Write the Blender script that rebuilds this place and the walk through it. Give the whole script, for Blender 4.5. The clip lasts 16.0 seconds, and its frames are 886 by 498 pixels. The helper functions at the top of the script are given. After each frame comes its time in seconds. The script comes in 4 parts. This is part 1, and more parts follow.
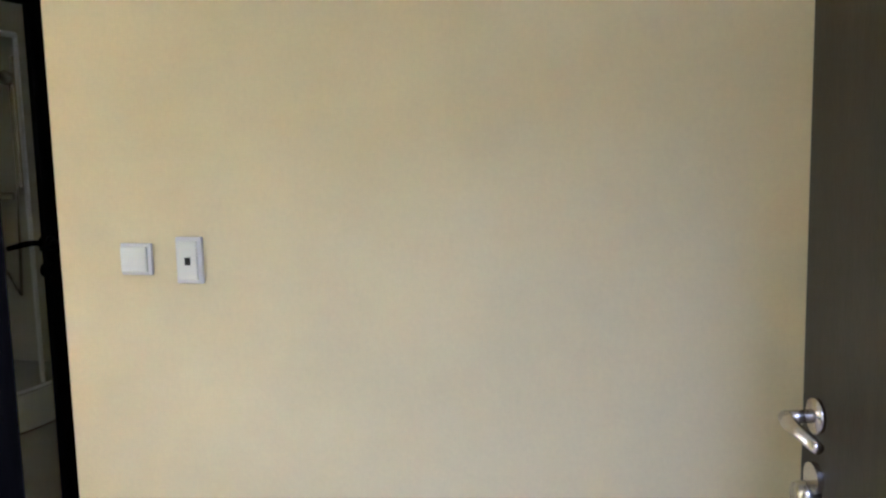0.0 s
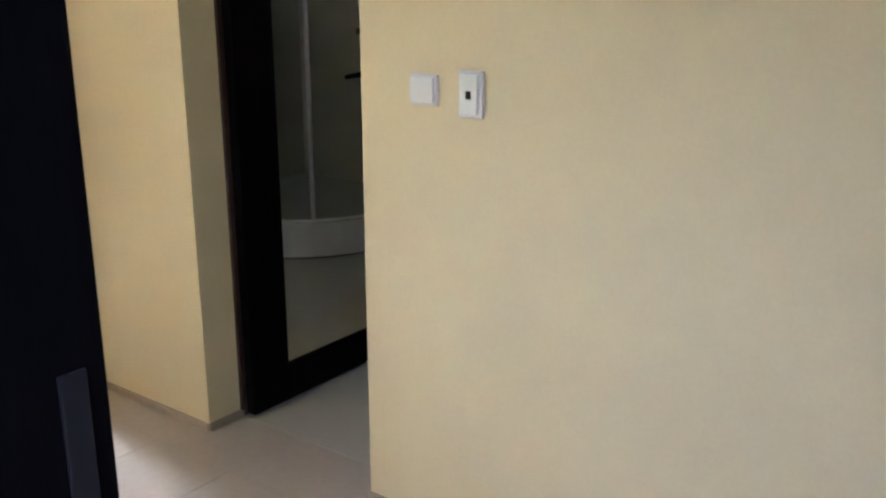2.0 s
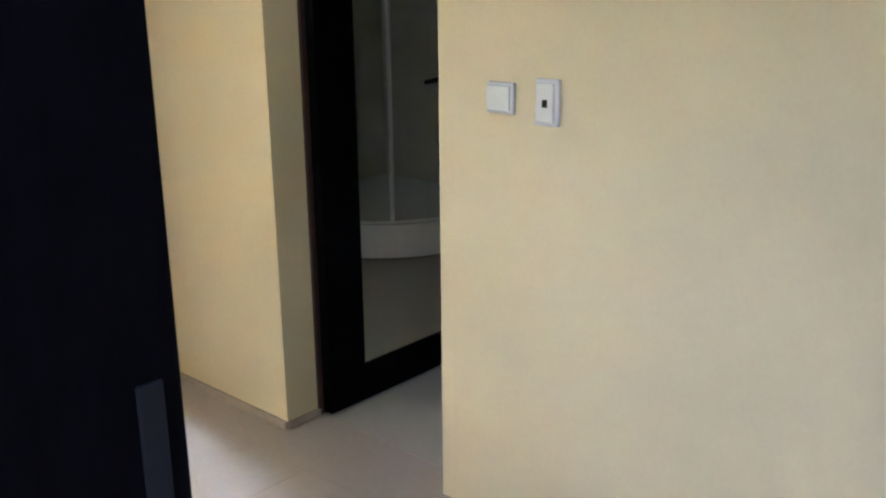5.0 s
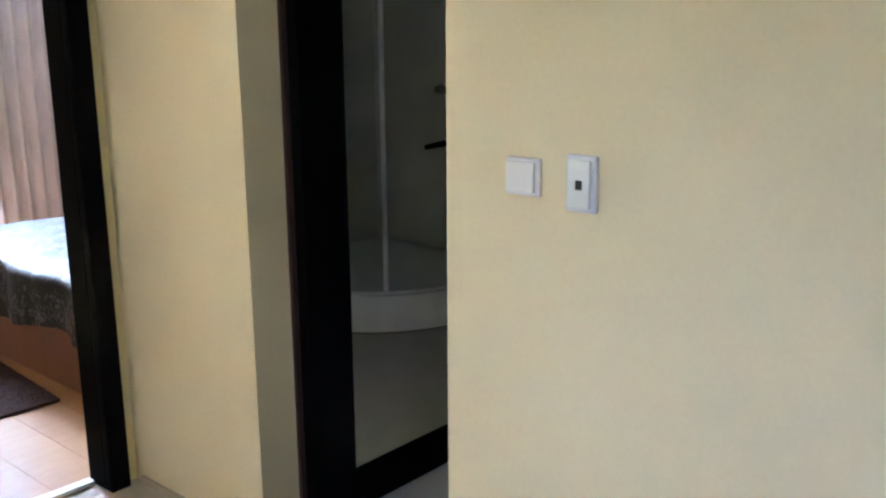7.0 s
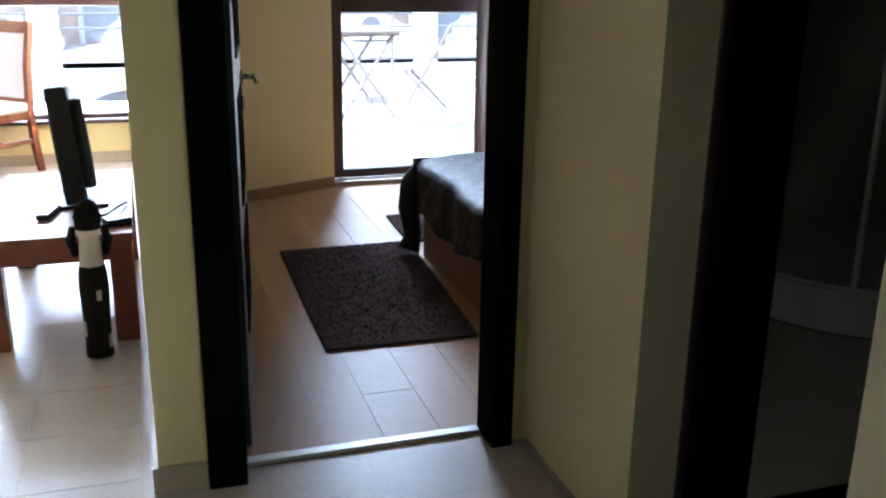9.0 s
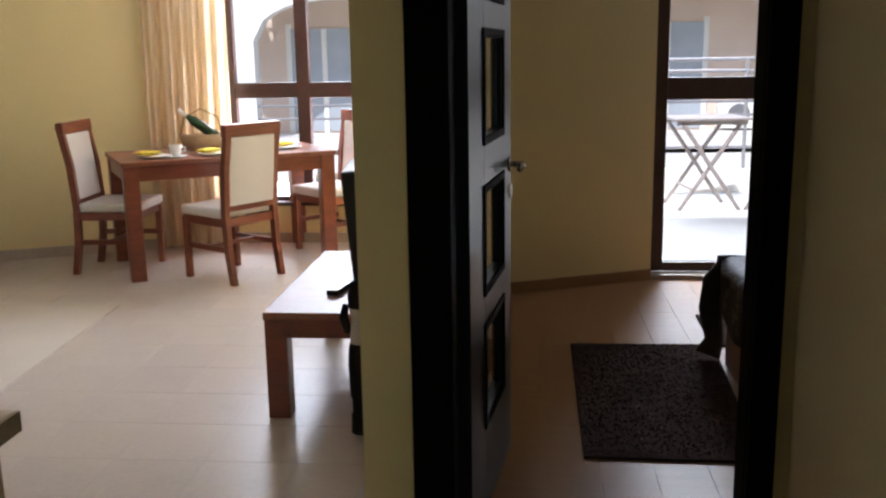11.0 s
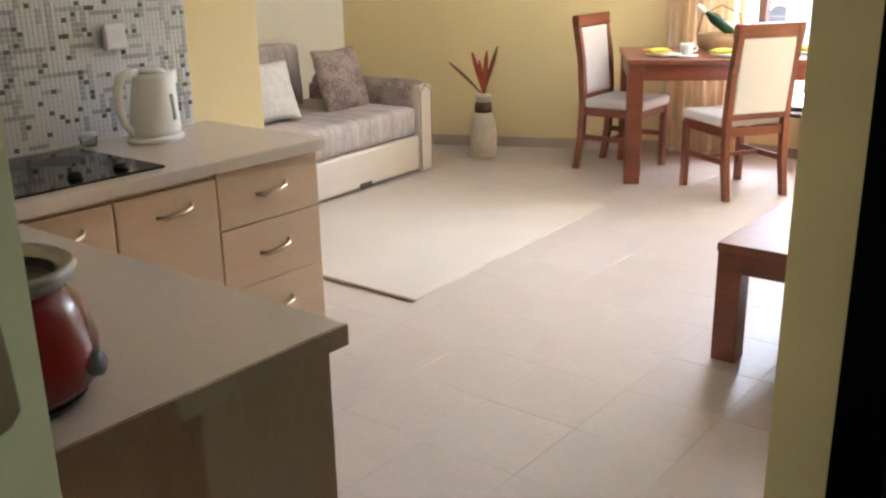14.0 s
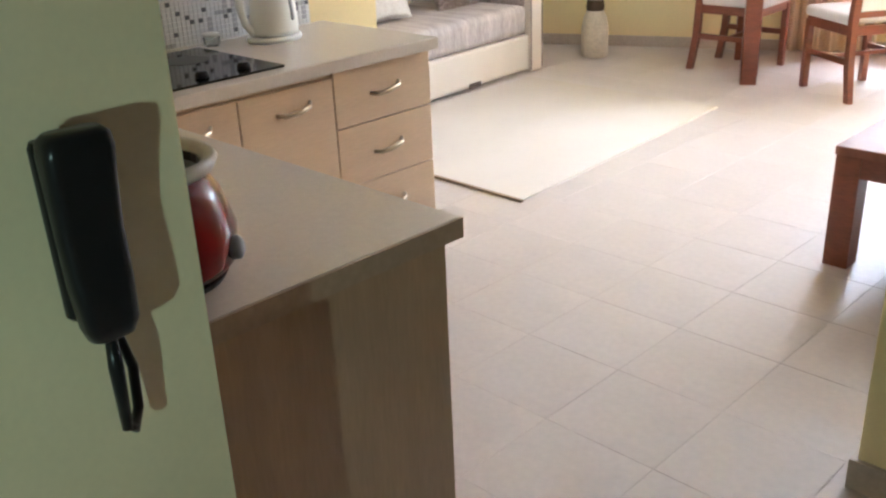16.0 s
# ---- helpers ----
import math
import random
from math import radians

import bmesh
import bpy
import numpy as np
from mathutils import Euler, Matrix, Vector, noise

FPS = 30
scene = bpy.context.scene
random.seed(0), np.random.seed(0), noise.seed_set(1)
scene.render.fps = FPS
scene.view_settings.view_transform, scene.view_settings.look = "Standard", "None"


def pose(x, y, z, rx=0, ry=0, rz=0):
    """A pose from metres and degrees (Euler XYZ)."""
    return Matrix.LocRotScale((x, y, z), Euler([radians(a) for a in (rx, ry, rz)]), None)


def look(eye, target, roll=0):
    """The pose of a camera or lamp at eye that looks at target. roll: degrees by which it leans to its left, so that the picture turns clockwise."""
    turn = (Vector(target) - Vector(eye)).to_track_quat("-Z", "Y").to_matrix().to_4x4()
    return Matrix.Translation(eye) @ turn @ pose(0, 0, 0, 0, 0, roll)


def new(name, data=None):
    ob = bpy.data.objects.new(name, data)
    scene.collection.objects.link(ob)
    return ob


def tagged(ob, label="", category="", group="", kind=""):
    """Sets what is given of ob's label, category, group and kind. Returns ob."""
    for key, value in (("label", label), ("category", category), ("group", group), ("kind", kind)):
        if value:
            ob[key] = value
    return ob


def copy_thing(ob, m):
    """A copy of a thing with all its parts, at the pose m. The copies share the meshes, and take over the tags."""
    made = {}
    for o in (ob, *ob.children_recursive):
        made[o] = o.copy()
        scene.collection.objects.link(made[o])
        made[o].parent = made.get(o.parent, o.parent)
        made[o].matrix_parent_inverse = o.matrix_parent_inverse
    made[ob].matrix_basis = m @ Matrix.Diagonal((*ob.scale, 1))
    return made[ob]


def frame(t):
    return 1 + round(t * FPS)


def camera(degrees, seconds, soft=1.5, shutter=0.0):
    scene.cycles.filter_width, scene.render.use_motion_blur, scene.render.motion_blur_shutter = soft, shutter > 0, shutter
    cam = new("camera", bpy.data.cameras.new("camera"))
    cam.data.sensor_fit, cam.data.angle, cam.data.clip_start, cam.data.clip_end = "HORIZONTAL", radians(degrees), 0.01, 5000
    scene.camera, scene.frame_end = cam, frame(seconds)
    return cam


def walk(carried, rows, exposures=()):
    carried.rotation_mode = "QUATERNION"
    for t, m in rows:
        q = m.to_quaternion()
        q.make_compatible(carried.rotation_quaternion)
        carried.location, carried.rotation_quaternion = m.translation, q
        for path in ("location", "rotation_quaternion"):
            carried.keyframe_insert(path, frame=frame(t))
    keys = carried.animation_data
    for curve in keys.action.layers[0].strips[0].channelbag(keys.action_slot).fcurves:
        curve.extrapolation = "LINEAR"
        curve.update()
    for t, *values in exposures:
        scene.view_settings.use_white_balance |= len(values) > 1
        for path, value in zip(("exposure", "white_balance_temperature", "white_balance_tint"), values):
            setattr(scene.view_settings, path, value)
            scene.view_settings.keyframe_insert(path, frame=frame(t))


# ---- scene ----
cam = camera(50.8, 16.0, soft=2.3)
PATH = [
    (0, (-1.975, -1.415, 1.497), (-0.045, -0.964, 1.228), -1.3),
    (0.5, (-1.922, -1.472, 1.478), (-0.071, -0.841, 1.06), -0.8),
    (1, (-1.791, -1.444, 1.473), (-0.017, -0.65, 0.999), -1.5),
    (1.5, (-1.748, -1.518, 1.465), (-0.086, -0.532, 0.95), -0.8),
    (2, (-1.799, -1.601, 1.45), (-0.259, -0.453, 0.893), -0.0),
    (2.5, (-1.794, -1.635, 1.449), (-0.333, -0.392, 0.882), -0.3),
    (3, (-1.793, -1.657, 1.452), (-0.375, -0.372, 0.871), -0.8),
    (3.5, (-1.824, -1.704, 1.466), (-0.413, -0.413, 0.881), -0.8),
    (6, (-1.714, -1.435, 1.479), (-0.258, -0.163, 0.97), -1.1),
    (6.5, (-1.638, -1.327, 1.513), (-0.167, -0.062, 1.028), -1.5),
    (7, (-1.505, -1.305, 1.48), (-0.04, -0.023, 1.021), -0.4),
    (7.5, (-1.3, -1.246, 1.509), (-0.151, 0.323, 1.041), -0.7),
    (8, (-1.237, -1.221, 1.496), (-0.395, 0.534, 1.036), -0.1),
    (8.5, (-1.181, -1.191, 1.489), (-0.476, 0.6, 0.948), -1.1),
    (9, (-1.093, -1.116, 1.484), (-0.503, 0.702, 0.895), 0.9),
    (9.5, (-0.948, -1.015, 1.479), (-0.566, 0.89, 1.004), 1.9),
    (10, (-0.867, -0.992, 1.471), (-0.697, 0.966, 1.104), 0.0),
    (12.5, (-0.512, -0.743, 1.462), (-1.168, 1.063, 0.906), 0.9),
    (13, (-0.529, -0.622, 1.468), (-1.353, 1.104, 0.884), 0.6),
    (13.5, (-0.545, -0.533, 1.454), (-1.496, 1.119, 0.852), 0.3),
    (14, (-0.537, -0.517, 1.453), (-1.722, 0.977, 0.85), -1.0),
    (14.5, (-0.543, -0.532, 1.458), (-1.869, 0.869, 0.931), -1.8),
    (15, (-0.509, -0.573, 1.47), (-1.862, 0.805, 0.95), -1.9),
    (15.5, (-0.501, -0.579, 1.468), (-1.835, 0.751, 0.798), -2.1),
    (16, (-0.503, -0.58, 1.466), (-1.811, 0.708, 0.674), -2.5),
]
walk(cam, [(t, look(e, g, r)) for t, e, g, r in PATH],
     [(0, 3.2, 5050, 12), (0.3, 3.05, 5750, 14), (1.5, 3.05, 5350, 13), (3.5, 3.05, 5150, 11), (6.0, 3.15, 5000, 11), (7.0, 3.1, 4850, 11), (7.5, 3.05, 4400, 9), (8.5, 1.75, 4400, 8), (9.0, 0.95, 4950, 8), (9.5, 0.25, 5300, 10),
      (10.0, -0.1, 5450, 11), (12.5, 0.3, 6150, 17), (13.0, 0.5, 6000, 15), (14.0, 0.87, 5650, 13), (16.0, 1.25, 5400, 13)])

# ---- light ----
world = bpy.data.worlds.new("world")
scene.world = world
world.use_nodes = True
wn = world.node_tree
sky = wn.nodes.new("ShaderNodeTexSky")
sky.sky_type = "NISHITA"
sky.sun_disc = False
sky.sun_elevation = radians(52)
sky.sun_rotation = radians(200)
wn.links.new(sky.outputs[0], wn.nodes["Background"].inputs[0])
wn.nodes["Background"].inputs[1].default_value = 0.15


def lamp(name, kind, m, energy, colour, size=0.0, size_y=0.0):
    d = bpy.data.lights.new(name, kind)
    d.energy, d.color = energy, colour
    if kind == "AREA":
        d.shape, d.size, d.size_y = "RECTANGLE", size, size_y
    elif kind == "SUN":
        d.angle = radians(size)
    ob = new(name, d)
    ob.matrix_world = m
    return ob


lamp("sun", "SUN", pose(0, 0, 20, 40, 0, -20), 5.0, (1, 0.95, 0.88), 0.5)
# added lamp outside the window, in place of the bright upper sky
lamp("window_fill", "AREA", look((-1.2, 12.0, 4.6), (-2.3, 5.5, 1.2)), 1150, (0.93, 0.97, 1.0), 7.0, 2.8)
# added lamp hidden below the sill, in place of ground bounce on walls
lamp("window_fill", "AREA", look((-2.1, 7.1, -0.05), (-2.4, 4.9, 2.3)), 430, (1.0, 0.98, 0.95), 2.0, 1.0)
# assumed light in the unseen corridor, placed and tinted for the hall wall
lamp("corridor_light", "AREA", pose(-2.7, -2.0, 2.5, 0, 0, 0), 5.4, (0.89, 0.94, 1.32), 0.9, 0.9)
# source inferred from the handset's shadow; its real kind is unknown
hall_lamp = lamp("inferred_hall_light", "AREA", look((-0.075, -2.05, 1.20), (-1.40, -0.30, 1.05)), 1.55, (0.74, 1.0, 0.74), 0.06, 0.06)
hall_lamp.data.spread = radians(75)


# ---- materials ----
def mat(name, base, rough=0.6, metal=0.0, vary=0.12, scale=3.0, fine=60.0, bump=0.15, dist=0.002, rnd=0.0, coat=0.0, other=None, stretch=(1, 1, 1), island=False, lohi=(0.32, 0.68)):
    """Principled surface with variation at two scales and a fine relief."""
    m = bpy.data.materials.new(name)
    m.use_nodes = True
    nt = m.node_tree
    n, l = nt.nodes, nt.links
    b = n["Principled BSDF"]
    b.inputs["Roughness"].default_value, b.inputs["Metallic"].default_value = rough, metal
    b.inputs["Coat Weight"].default_value = coat
    tc, mp = n.new("ShaderNodeTexCoord"), n.new("ShaderNodeMapping")
    mp.inputs["Scale"].default_value = stretch
    l.new(tc.outputs["Object"], mp.inputs[0])
    big, small = n.new("ShaderNodeTexNoise"), n.new("ShaderNodeTexNoise")
    big.inputs["Scale"].default_value, small.inputs["Scale"].default_value = scale, fine
    big.inputs["Detail"].default_value = small.inputs["Detail"].default_value = 3
    l.new(mp.outputs[0], big.inputs[0])
    l.new(mp.outputs[0], small.inputs[0])
    mx = n.new("ShaderNodeMix")
    mx.data_type = "RGBA"
    other = other or tuple(c * (1 - 2 * vary) for c in base)
    mx.inputs[6].default_value, mx.inputs[7].default_value = (*base, 1), (*other, 1)
    av = n.new("ShaderNodeMath")
    av.operation = "MULTIPLY_ADD"
    av.inputs[1].default_value, av.inputs[2].default_value = 0.5, 0.0
    ad = n.new("ShaderNodeMath")
    ad.operation = "ADD"
    l.new(big.outputs[0], ad.inputs[0])
    l.new(small.outputs[0], ad.inputs[1])
    l.new(ad.outputs[0], av.inputs[0])
    fac = av.outputs[0]
    if rnd:
        src = n.new("ShaderNodeNewGeometry").outputs["Random Per Island"] if island else n.new("ShaderNodeObjectInfo").outputs["Random"]
        rm = n.new("ShaderNodeMath")
        rm.operation = "MULTIPLY_ADD"
        rm.inputs[1].default_value = rnd
        l.new(src, rm.inputs[0])
        sub = n.new("ShaderNodeMath")
        sub.operation = "SUBTRACT"
        sub.inputs[1].default_value = rnd / 2
        l.new(fac, sub.inputs[0])
        l.new(sub.outputs[0], rm.inputs[2])
        fac = rm.outputs[0]
    cr = n.new("ShaderNodeMapRange")
    cr.inputs[1].default_value, cr.inputs[2].default_value = lohi
    l.new(fac, cr.inputs[0])
    l.new(cr.outputs[0], mx.inputs[0])
    l.new(mx.outputs[2], b.inputs["Base Color"])
    if bump:
        bp = n.new("ShaderNodeBump")
        bp.inputs["Strength"].default_value, bp.inputs["Distance"].default_value = bump, dist
        l.new(small.outputs[0], bp.inputs["Height"])
        l.new(bp.outputs[0], b.inputs["Normal"])
    return m


def dull(m, level):
    m.node_tree.nodes["Principled BSDF"].inputs["Specular IOR Level"].default_value = level


def sheer(m, share):
    """Cloth that lets some light through."""
    n, l = m.node_tree.nodes, m.node_tree.links
    b, out = n["Principled BSDF"], n["Material Output"]
    t, mx = n.new("ShaderNodeBsdfTranslucent"), n.new("ShaderNodeMixShader")
    t.inputs[0].default_value = (0.85, 0.70, 0.50, 1)
    mx.inputs[0].default_value = share
    l.new(b.outputs[0], mx.inputs[1])
    l.new(t.outputs[0], mx.inputs[2])
    l.new(mx.outputs[0], out.inputs[0])


def glass_mat(name, tint=(1, 1, 1), rough=0.0):
    m = bpy.data.materials.new(name)
    m.use_nodes = True
    b = m.node_tree.nodes["Principled BSDF"]
    b.inputs["Base Color"].default_value = (*tint, 1)
    b.inputs["Roughness"].default_value = rough
    b.inputs["Transmission Weight"].default_value = 1.0
    b.inputs["IOR"].default_value = 1.05
    return m


M_WALL = mat("yellow_wall_paint", (0.82, 0.68, 0.36), 0.75, vary=0.03, scale=1.5, fine=90, bump=0.12)
# the yellow paint again, its colour paled for the hall's cooler light
M_HALL = mat("hall_lit_wall_paint", (0.80, 0.685, 0.44), 0.75, vary=0.03, scale=1.5, fine=90, bump=0.12)
M_PALE = mat("pale_wall_paint", (0.84, 0.80, 0.68), 0.75, vary=0.03, scale=1.5, fine=90, bump=0.12)
M_CEIL = mat("white_ceiling_paint", (0.82, 0.80, 0.76), 0.85, vary=0.03)
M_TILE = mat("beige_floor_tile", (0.55, 0.475, 0.42), 0.30, vary=0.06, scale=4, fine=40, bump=0.03, rnd=0.12)
M_GROUT = mat("grey_grout", (0.53, 0.457, 0.402), 0.34)
M_LAM = mat("light_laminate", (0.39, 0.21, 0.095), 0.36, vary=0.10, scale=3, fine=30, bump=0.05, rnd=0.07, stretch=(1, 8, 1))
M_SUB = mat("laminate_joint", (0.31, 0.175, 0.088), 0.6)
M_BASEW = mat("wood_baseboard", (0.36, 0.20, 0.09), 0.4, vary=0.1, stretch=(1, 1, 8))
M_BASET = mat("tile_baseboard", (0.52, 0.42, 0.33), 0.35)
M_BLACK = mat("black_stained_wood", (0.005, 0.0045, 0.005), 0.6, vary=0.3, scale=6, fine=40, bump=0.1, stretch=(8, 8, 1))
M_LEAF = mat("black_satin_wood", (0.022, 0.020, 0.022), 0.3, vary=0.3, scale=6, fine=40, bump=0.1, stretch=(8, 8, 1))
M_ENTRY = mat("olive_brown_door", (0.036, 0.028, 0.013), 0.5, vary=0.2, scale=5, fine=40, stretch=(8, 8, 1))
M_FRAMEW = mat("dark_brown_window_frame", (0.075, 0.035, 0.03), 0.4, vary=0.15)
M_CHROME = mat("brushed_nickel", (0.62, 0.58, 0.52), 0.25, 1.0, vary=0.05, bump=0.05)
M_BRASS = mat("brushed_brass_grey", (0.50, 0.41, 0.29), 0.3, 1.0, vary=0.08, bump=0.05)
M_RIM = mat("dull_grey_steel", (0.34, 0.33, 0.31), 0.42, 0.8, vary=0.08, bump=0.04)
M_STEEL = mat("dull_dark_steel", (0.02, 0.02, 0.022), 0.5, 0.3, bump=0.03)
M_CHERRY = mat("cherry_wood", (0.25, 0.072, 0.034), 0.28, vary=0.22, scale=4, fine=30, bump=0.06, stretch=(1, 1, 6))
M_CHERRYT = mat("cherry_table_top", (0.27, 0.105, 0.065), 0.34, vary=0.15, scale=4, fine=30, bump=0.03, stretch=(1, 6, 1))
M_SEATF = mat("cream_upholstery", (0.75, 0.715, 0.70), 0.85, vary=0.06, fine=180, bump=0.4)
M_SOFAF = mat("mottled_brown_chenille", (0.58, 0.52, 0.49), 0.9, scale=5, fine=34, bump=0.5, dist=0.004, other=(0.31, 0.26, 0.245), stretch=(0.45, 3.2, 0.6))
M_SOFAD = mat("dark_brown_chenille", (0.40, 0.325, 0.30), 0.9, scale=9, fine=60, bump=0.5, dist=0.004, other=(0.20, 0.15, 0.135), lohi=(0.42, 0.6))
M_SOFAL = mat("beige_leatherette", (0.70, 0.62, 0.53), 0.5, vary=0.05, fine=120)
M_WHITEF = mat("white_printed_cotton", (0.82, 0.80, 0.77), 0.9, scale=18, fine=90, other=(0.62, 0.58, 0.55), bump=0.3)
M_BEECH = mat("pale_maple_front", (0.62, 0.45, 0.30), 0.38, vary=0.06, scale=3, fine=25, bump=0.04, stretch=(1, 1, 6))
M_PANEL = mat("oak_end_panel", (0.42, 0.275, 0.17), 0.4, vary=0.10, scale=3, fine=25, bump=0.05, stretch=(1, 6, 0.6))
M_TOP = mat("speckled_beige_laminate_top", (0.64, 0.56, 0.49), 0.25, vary=0.05, scale=60, fine=240, bump=0.02)
M_EDGE = mat("brown_edge_band", (0.40, 0.28, 0.19), 0.4)
# kitchen plinth colour, also used for the shade in gaps and notches
M_KICK = mat("dark_plinth_and_gap_shade", (0.10, 0.07, 0.05), 0.5)
M_WPLAST = mat("white_plastic", (0.82, 0.82, 0.80), 0.3, vary=0.02, bump=0.02)
M_WPLAST2 = mat("lilac_white_plastic", (0.78, 0.76, 0.80), 0.3, vary=0.02, bump=0.02)
M_BPLAST = mat("black_plastic", (0.015, 0.014, 0.014), 0.3, vary=0.1, bump=0.03)
M_TVCASE = mat("satin_dark_plastic", (0.022, 0.024, 0.030), 0.35, vary=0.1, bump=0.03)
M_GPLAST = mat("grey_plastic", (0.20, 0.20, 0.21), 0.4, bump=0.03)
M_RED = mat("glossy_red_enamel", (0.21, 0.007, 0.009), 0.18, vary=0.08, bump=0.01, coat=0.5)
M_HOB = mat("black_ceramic_glass", (0.014, 0.013, 0.013), 0.06, vary=0.1, bump=0.0)
M_MOSAICS = [mat(n_, c_, 0.3, vary=0.06, scale=3, fine=40, bump=0.03) for n_, c_ in
             (("white_mosaic_glass", (0.76, 0.76, 0.77)), ("pale_grey_mosaic_glass", (0.46, 0.46, 0.49)), ("green_grey_mosaic_glass", (0.53, 0.55, 0.52)), ("dark_mosaic_glass", (0.13, 0.13, 0.15)))]
M_RUG = mat("cream_rug", (0.60, 0.53, 0.45), 0.95, vary=0.05, fine=150, bump=0.6, dist=0.004)
M_RUGE = mat("tan_rug_edge", (0.30, 0.21, 0.13), 0.95)
M_MAT = mat("dark_brown_shag", (0.075, 0.045, 0.040), 0.95, scale=12, fine=140, bump=0.8, dist=0.006, other=(0.045, 0.027, 0.024))
# pale patches hold the damask pattern and, painted in, its reflected streaks
M_SPREAD = mat("dark_satin_bedspread", (0.020, 0.016, 0.020), 0.6, scale=14, fine=60, bump=0.4, other=(0.12, 0.11, 0.125), lohi=(0.50, 0.60))
M_BEDF = mat("black_cloth", (0.022, 0.016, 0.018), 0.8, fine=120)
M_BEDW = mat("reddish_bed_wood", (0.30, 0.12, 0.06), 0.35, vary=0.15, stretch=(1, 6, 1))
M_CURT = mat("gold_voile_curtain", (0.79, 0.67, 0.51), 0.85, vary=0.08, fine=200, bump=0.3)
M_CURG = mat("grey_curtain", (0.50, 0.46, 0.50), 0.9, vary=0.1, fine=200, bump=0.3)
M_VASE = mat("cream_ceramic", (0.66, 0.58, 0.45), 0.45, vary=0.15, scale=8, fine=50)
M_BARK = mat("dark_wrap", (0.10, 0.055, 0.03), 0.8)
M_FEATH = mat("red_dried_leaf", (0.42, 0.075, 0.03), 0.8, vary=0.25, scale=12)
M_FEATB = mat("brown_dried_leaf", (0.20, 0.07, 0.03), 0.8, vary=0.2, scale=12)
M_YELL = mat("yellow_napkin", (0.72, 0.55, 0.04), 0.85, fine=150)
M_BGREEN = mat("green_bottle_glass", (0.012, 0.05, 0.016), 0.1, bump=0)
M_WICK = mat("wicker", (0.50, 0.33, 0.18), 0.7, scale=25, fine=120, bump=0.5, vary=0.2)
M_STONE = mat("white_render", (0.82, 0.80, 0.76), 0.9, vary=0.05, scale=1.2, fine=30)
# far render and window colours paled to hold the bright outdoor haze
M_ORANGE = mat("terracotta_render", (0.74, 0.60, 0.50), 0.9, vary=0.06, scale=1.2)
M_FARGL = mat("hazed_far_window", (0.42, 0.46, 0.51), 0.2, vary=0.1, bump=0)
M_DECK = mat("pale_balcony_tile", (0.70, 0.68, 0.64), 0.6, vary=0.06)
M_GROUND = mat("pale_paving", (0.42, 0.41, 0.38), 0.9, scale=0.3, fine=4)
M_TEAK = mat("weathered_folding_wood", (0.30, 0.26, 0.25), 0.7, vary=0.15, stretch=(6, 1, 1))
M_RAIL = mat("grey_painted_steel", (0.27, 0.26, 0.27), 0.45)
M_BTILE = mat("beige_bath_tile", (0.64, 0.60, 0.52), 0.25, vary=0.05, rnd=0.2, bump=0.03)
M_CERAM = mat("white_acrylic", (0.82, 0.83, 0.82), 0.15, vary=0.02, bump=0.0)
M_MIRROR = mat("dark_mirror_glass", (0.85, 0.85, 0.81), 0.02, 1.0, vary=0.0, bump=0.0)
M_PALESILL = mat("pale_metal_strip", (0.72, 0.70, 0.66), 0.35, 0.4)
M_TOYB = mat("black_plush", (0.02, 0.018, 0.018), 0.95, fine=150, bump=0.6)
M_TOYW = mat("white_plush", (0.70, 0.66, 0.60), 0.95, fine=150, bump=0.6)
dull(M_BLACK, 0.03)
dull(M_MAT, 0.05)
dull(M_GROUT, 0.4)
dull(M_LAM, 0.15)
dull(M_TILE, 0.33)
dull(M_CHERRYT, 0.3)
dull(M_ENTRY, 0.2)
dull(M_TVCASE, 0.3)
dull(M_SPREAD, 0.25)
dull(M_BPLAST, 0.25)
dull(M_TOYB, 0.1)
sheer(M_CURT, 0.55)
M_GLASS = glass_mat("window_glass")
M_DGLASS = glass_mat("door_glass", (0.85, 0.88, 0.86), 0.02)
M_DGLASS.node_tree.nodes["Principled BSDF"].inputs["IOR"].default_value = 1.5
M_SHOWER = glass_mat("shower_glass", (0.9, 0.95, 0.93), 0.0)


# ---- building helpers ----
def box(bm, x0, x1, y0, y1, z0, z1, bevel=0.0, m=None):
    """A box, with its edges rounded by bevel."""
    vs = [bm.verts.new(Vector(c) if m is None else m @ Vector(c)) for c in
          ((x0, y0, z0), (x1, y0, z0), (x1, y1, z0), (x0, y1, z0), (x0, y0, z1), (x1, y0, z1), (x1, y1, z1), (x0, y1, z1))]
    fs = [bm.faces.new([vs[i] for i in q]) for q in ((3, 2, 1, 0), (4, 5, 6, 7), (0, 1, 5, 4), (1, 2, 6, 5), (2, 3, 7, 6), (3, 0, 4, 7))]
    if bevel:
        es = list({e for f in fs for e in f.edges})
        bmesh.ops.bevel(bm, geom=es, offset=bevel, segments=2, affect="EDGES", profile=0.6)
    return bm


def bx(*a, **k):
    return box(bmesh.new(), *a, **k)


def prism(poly, z0, z1, bm=None):
    """An upright prism over a plan given anticlockwise."""
    bm = bm or bmesh.new()
    lo = [bm.verts.new((x, y, z0)) for x, y in poly]
    hi = [bm.verts.new((x, y, z1)) for x, y in poly]
    bm.faces.new(lo[::-1]), bm.faces.new(hi)
    k = len(poly)
    for i in range(k):
        bm.faces.new((lo[i], lo[(i + 1) % k], hi[(i + 1) % k], hi[i]))
    return bm


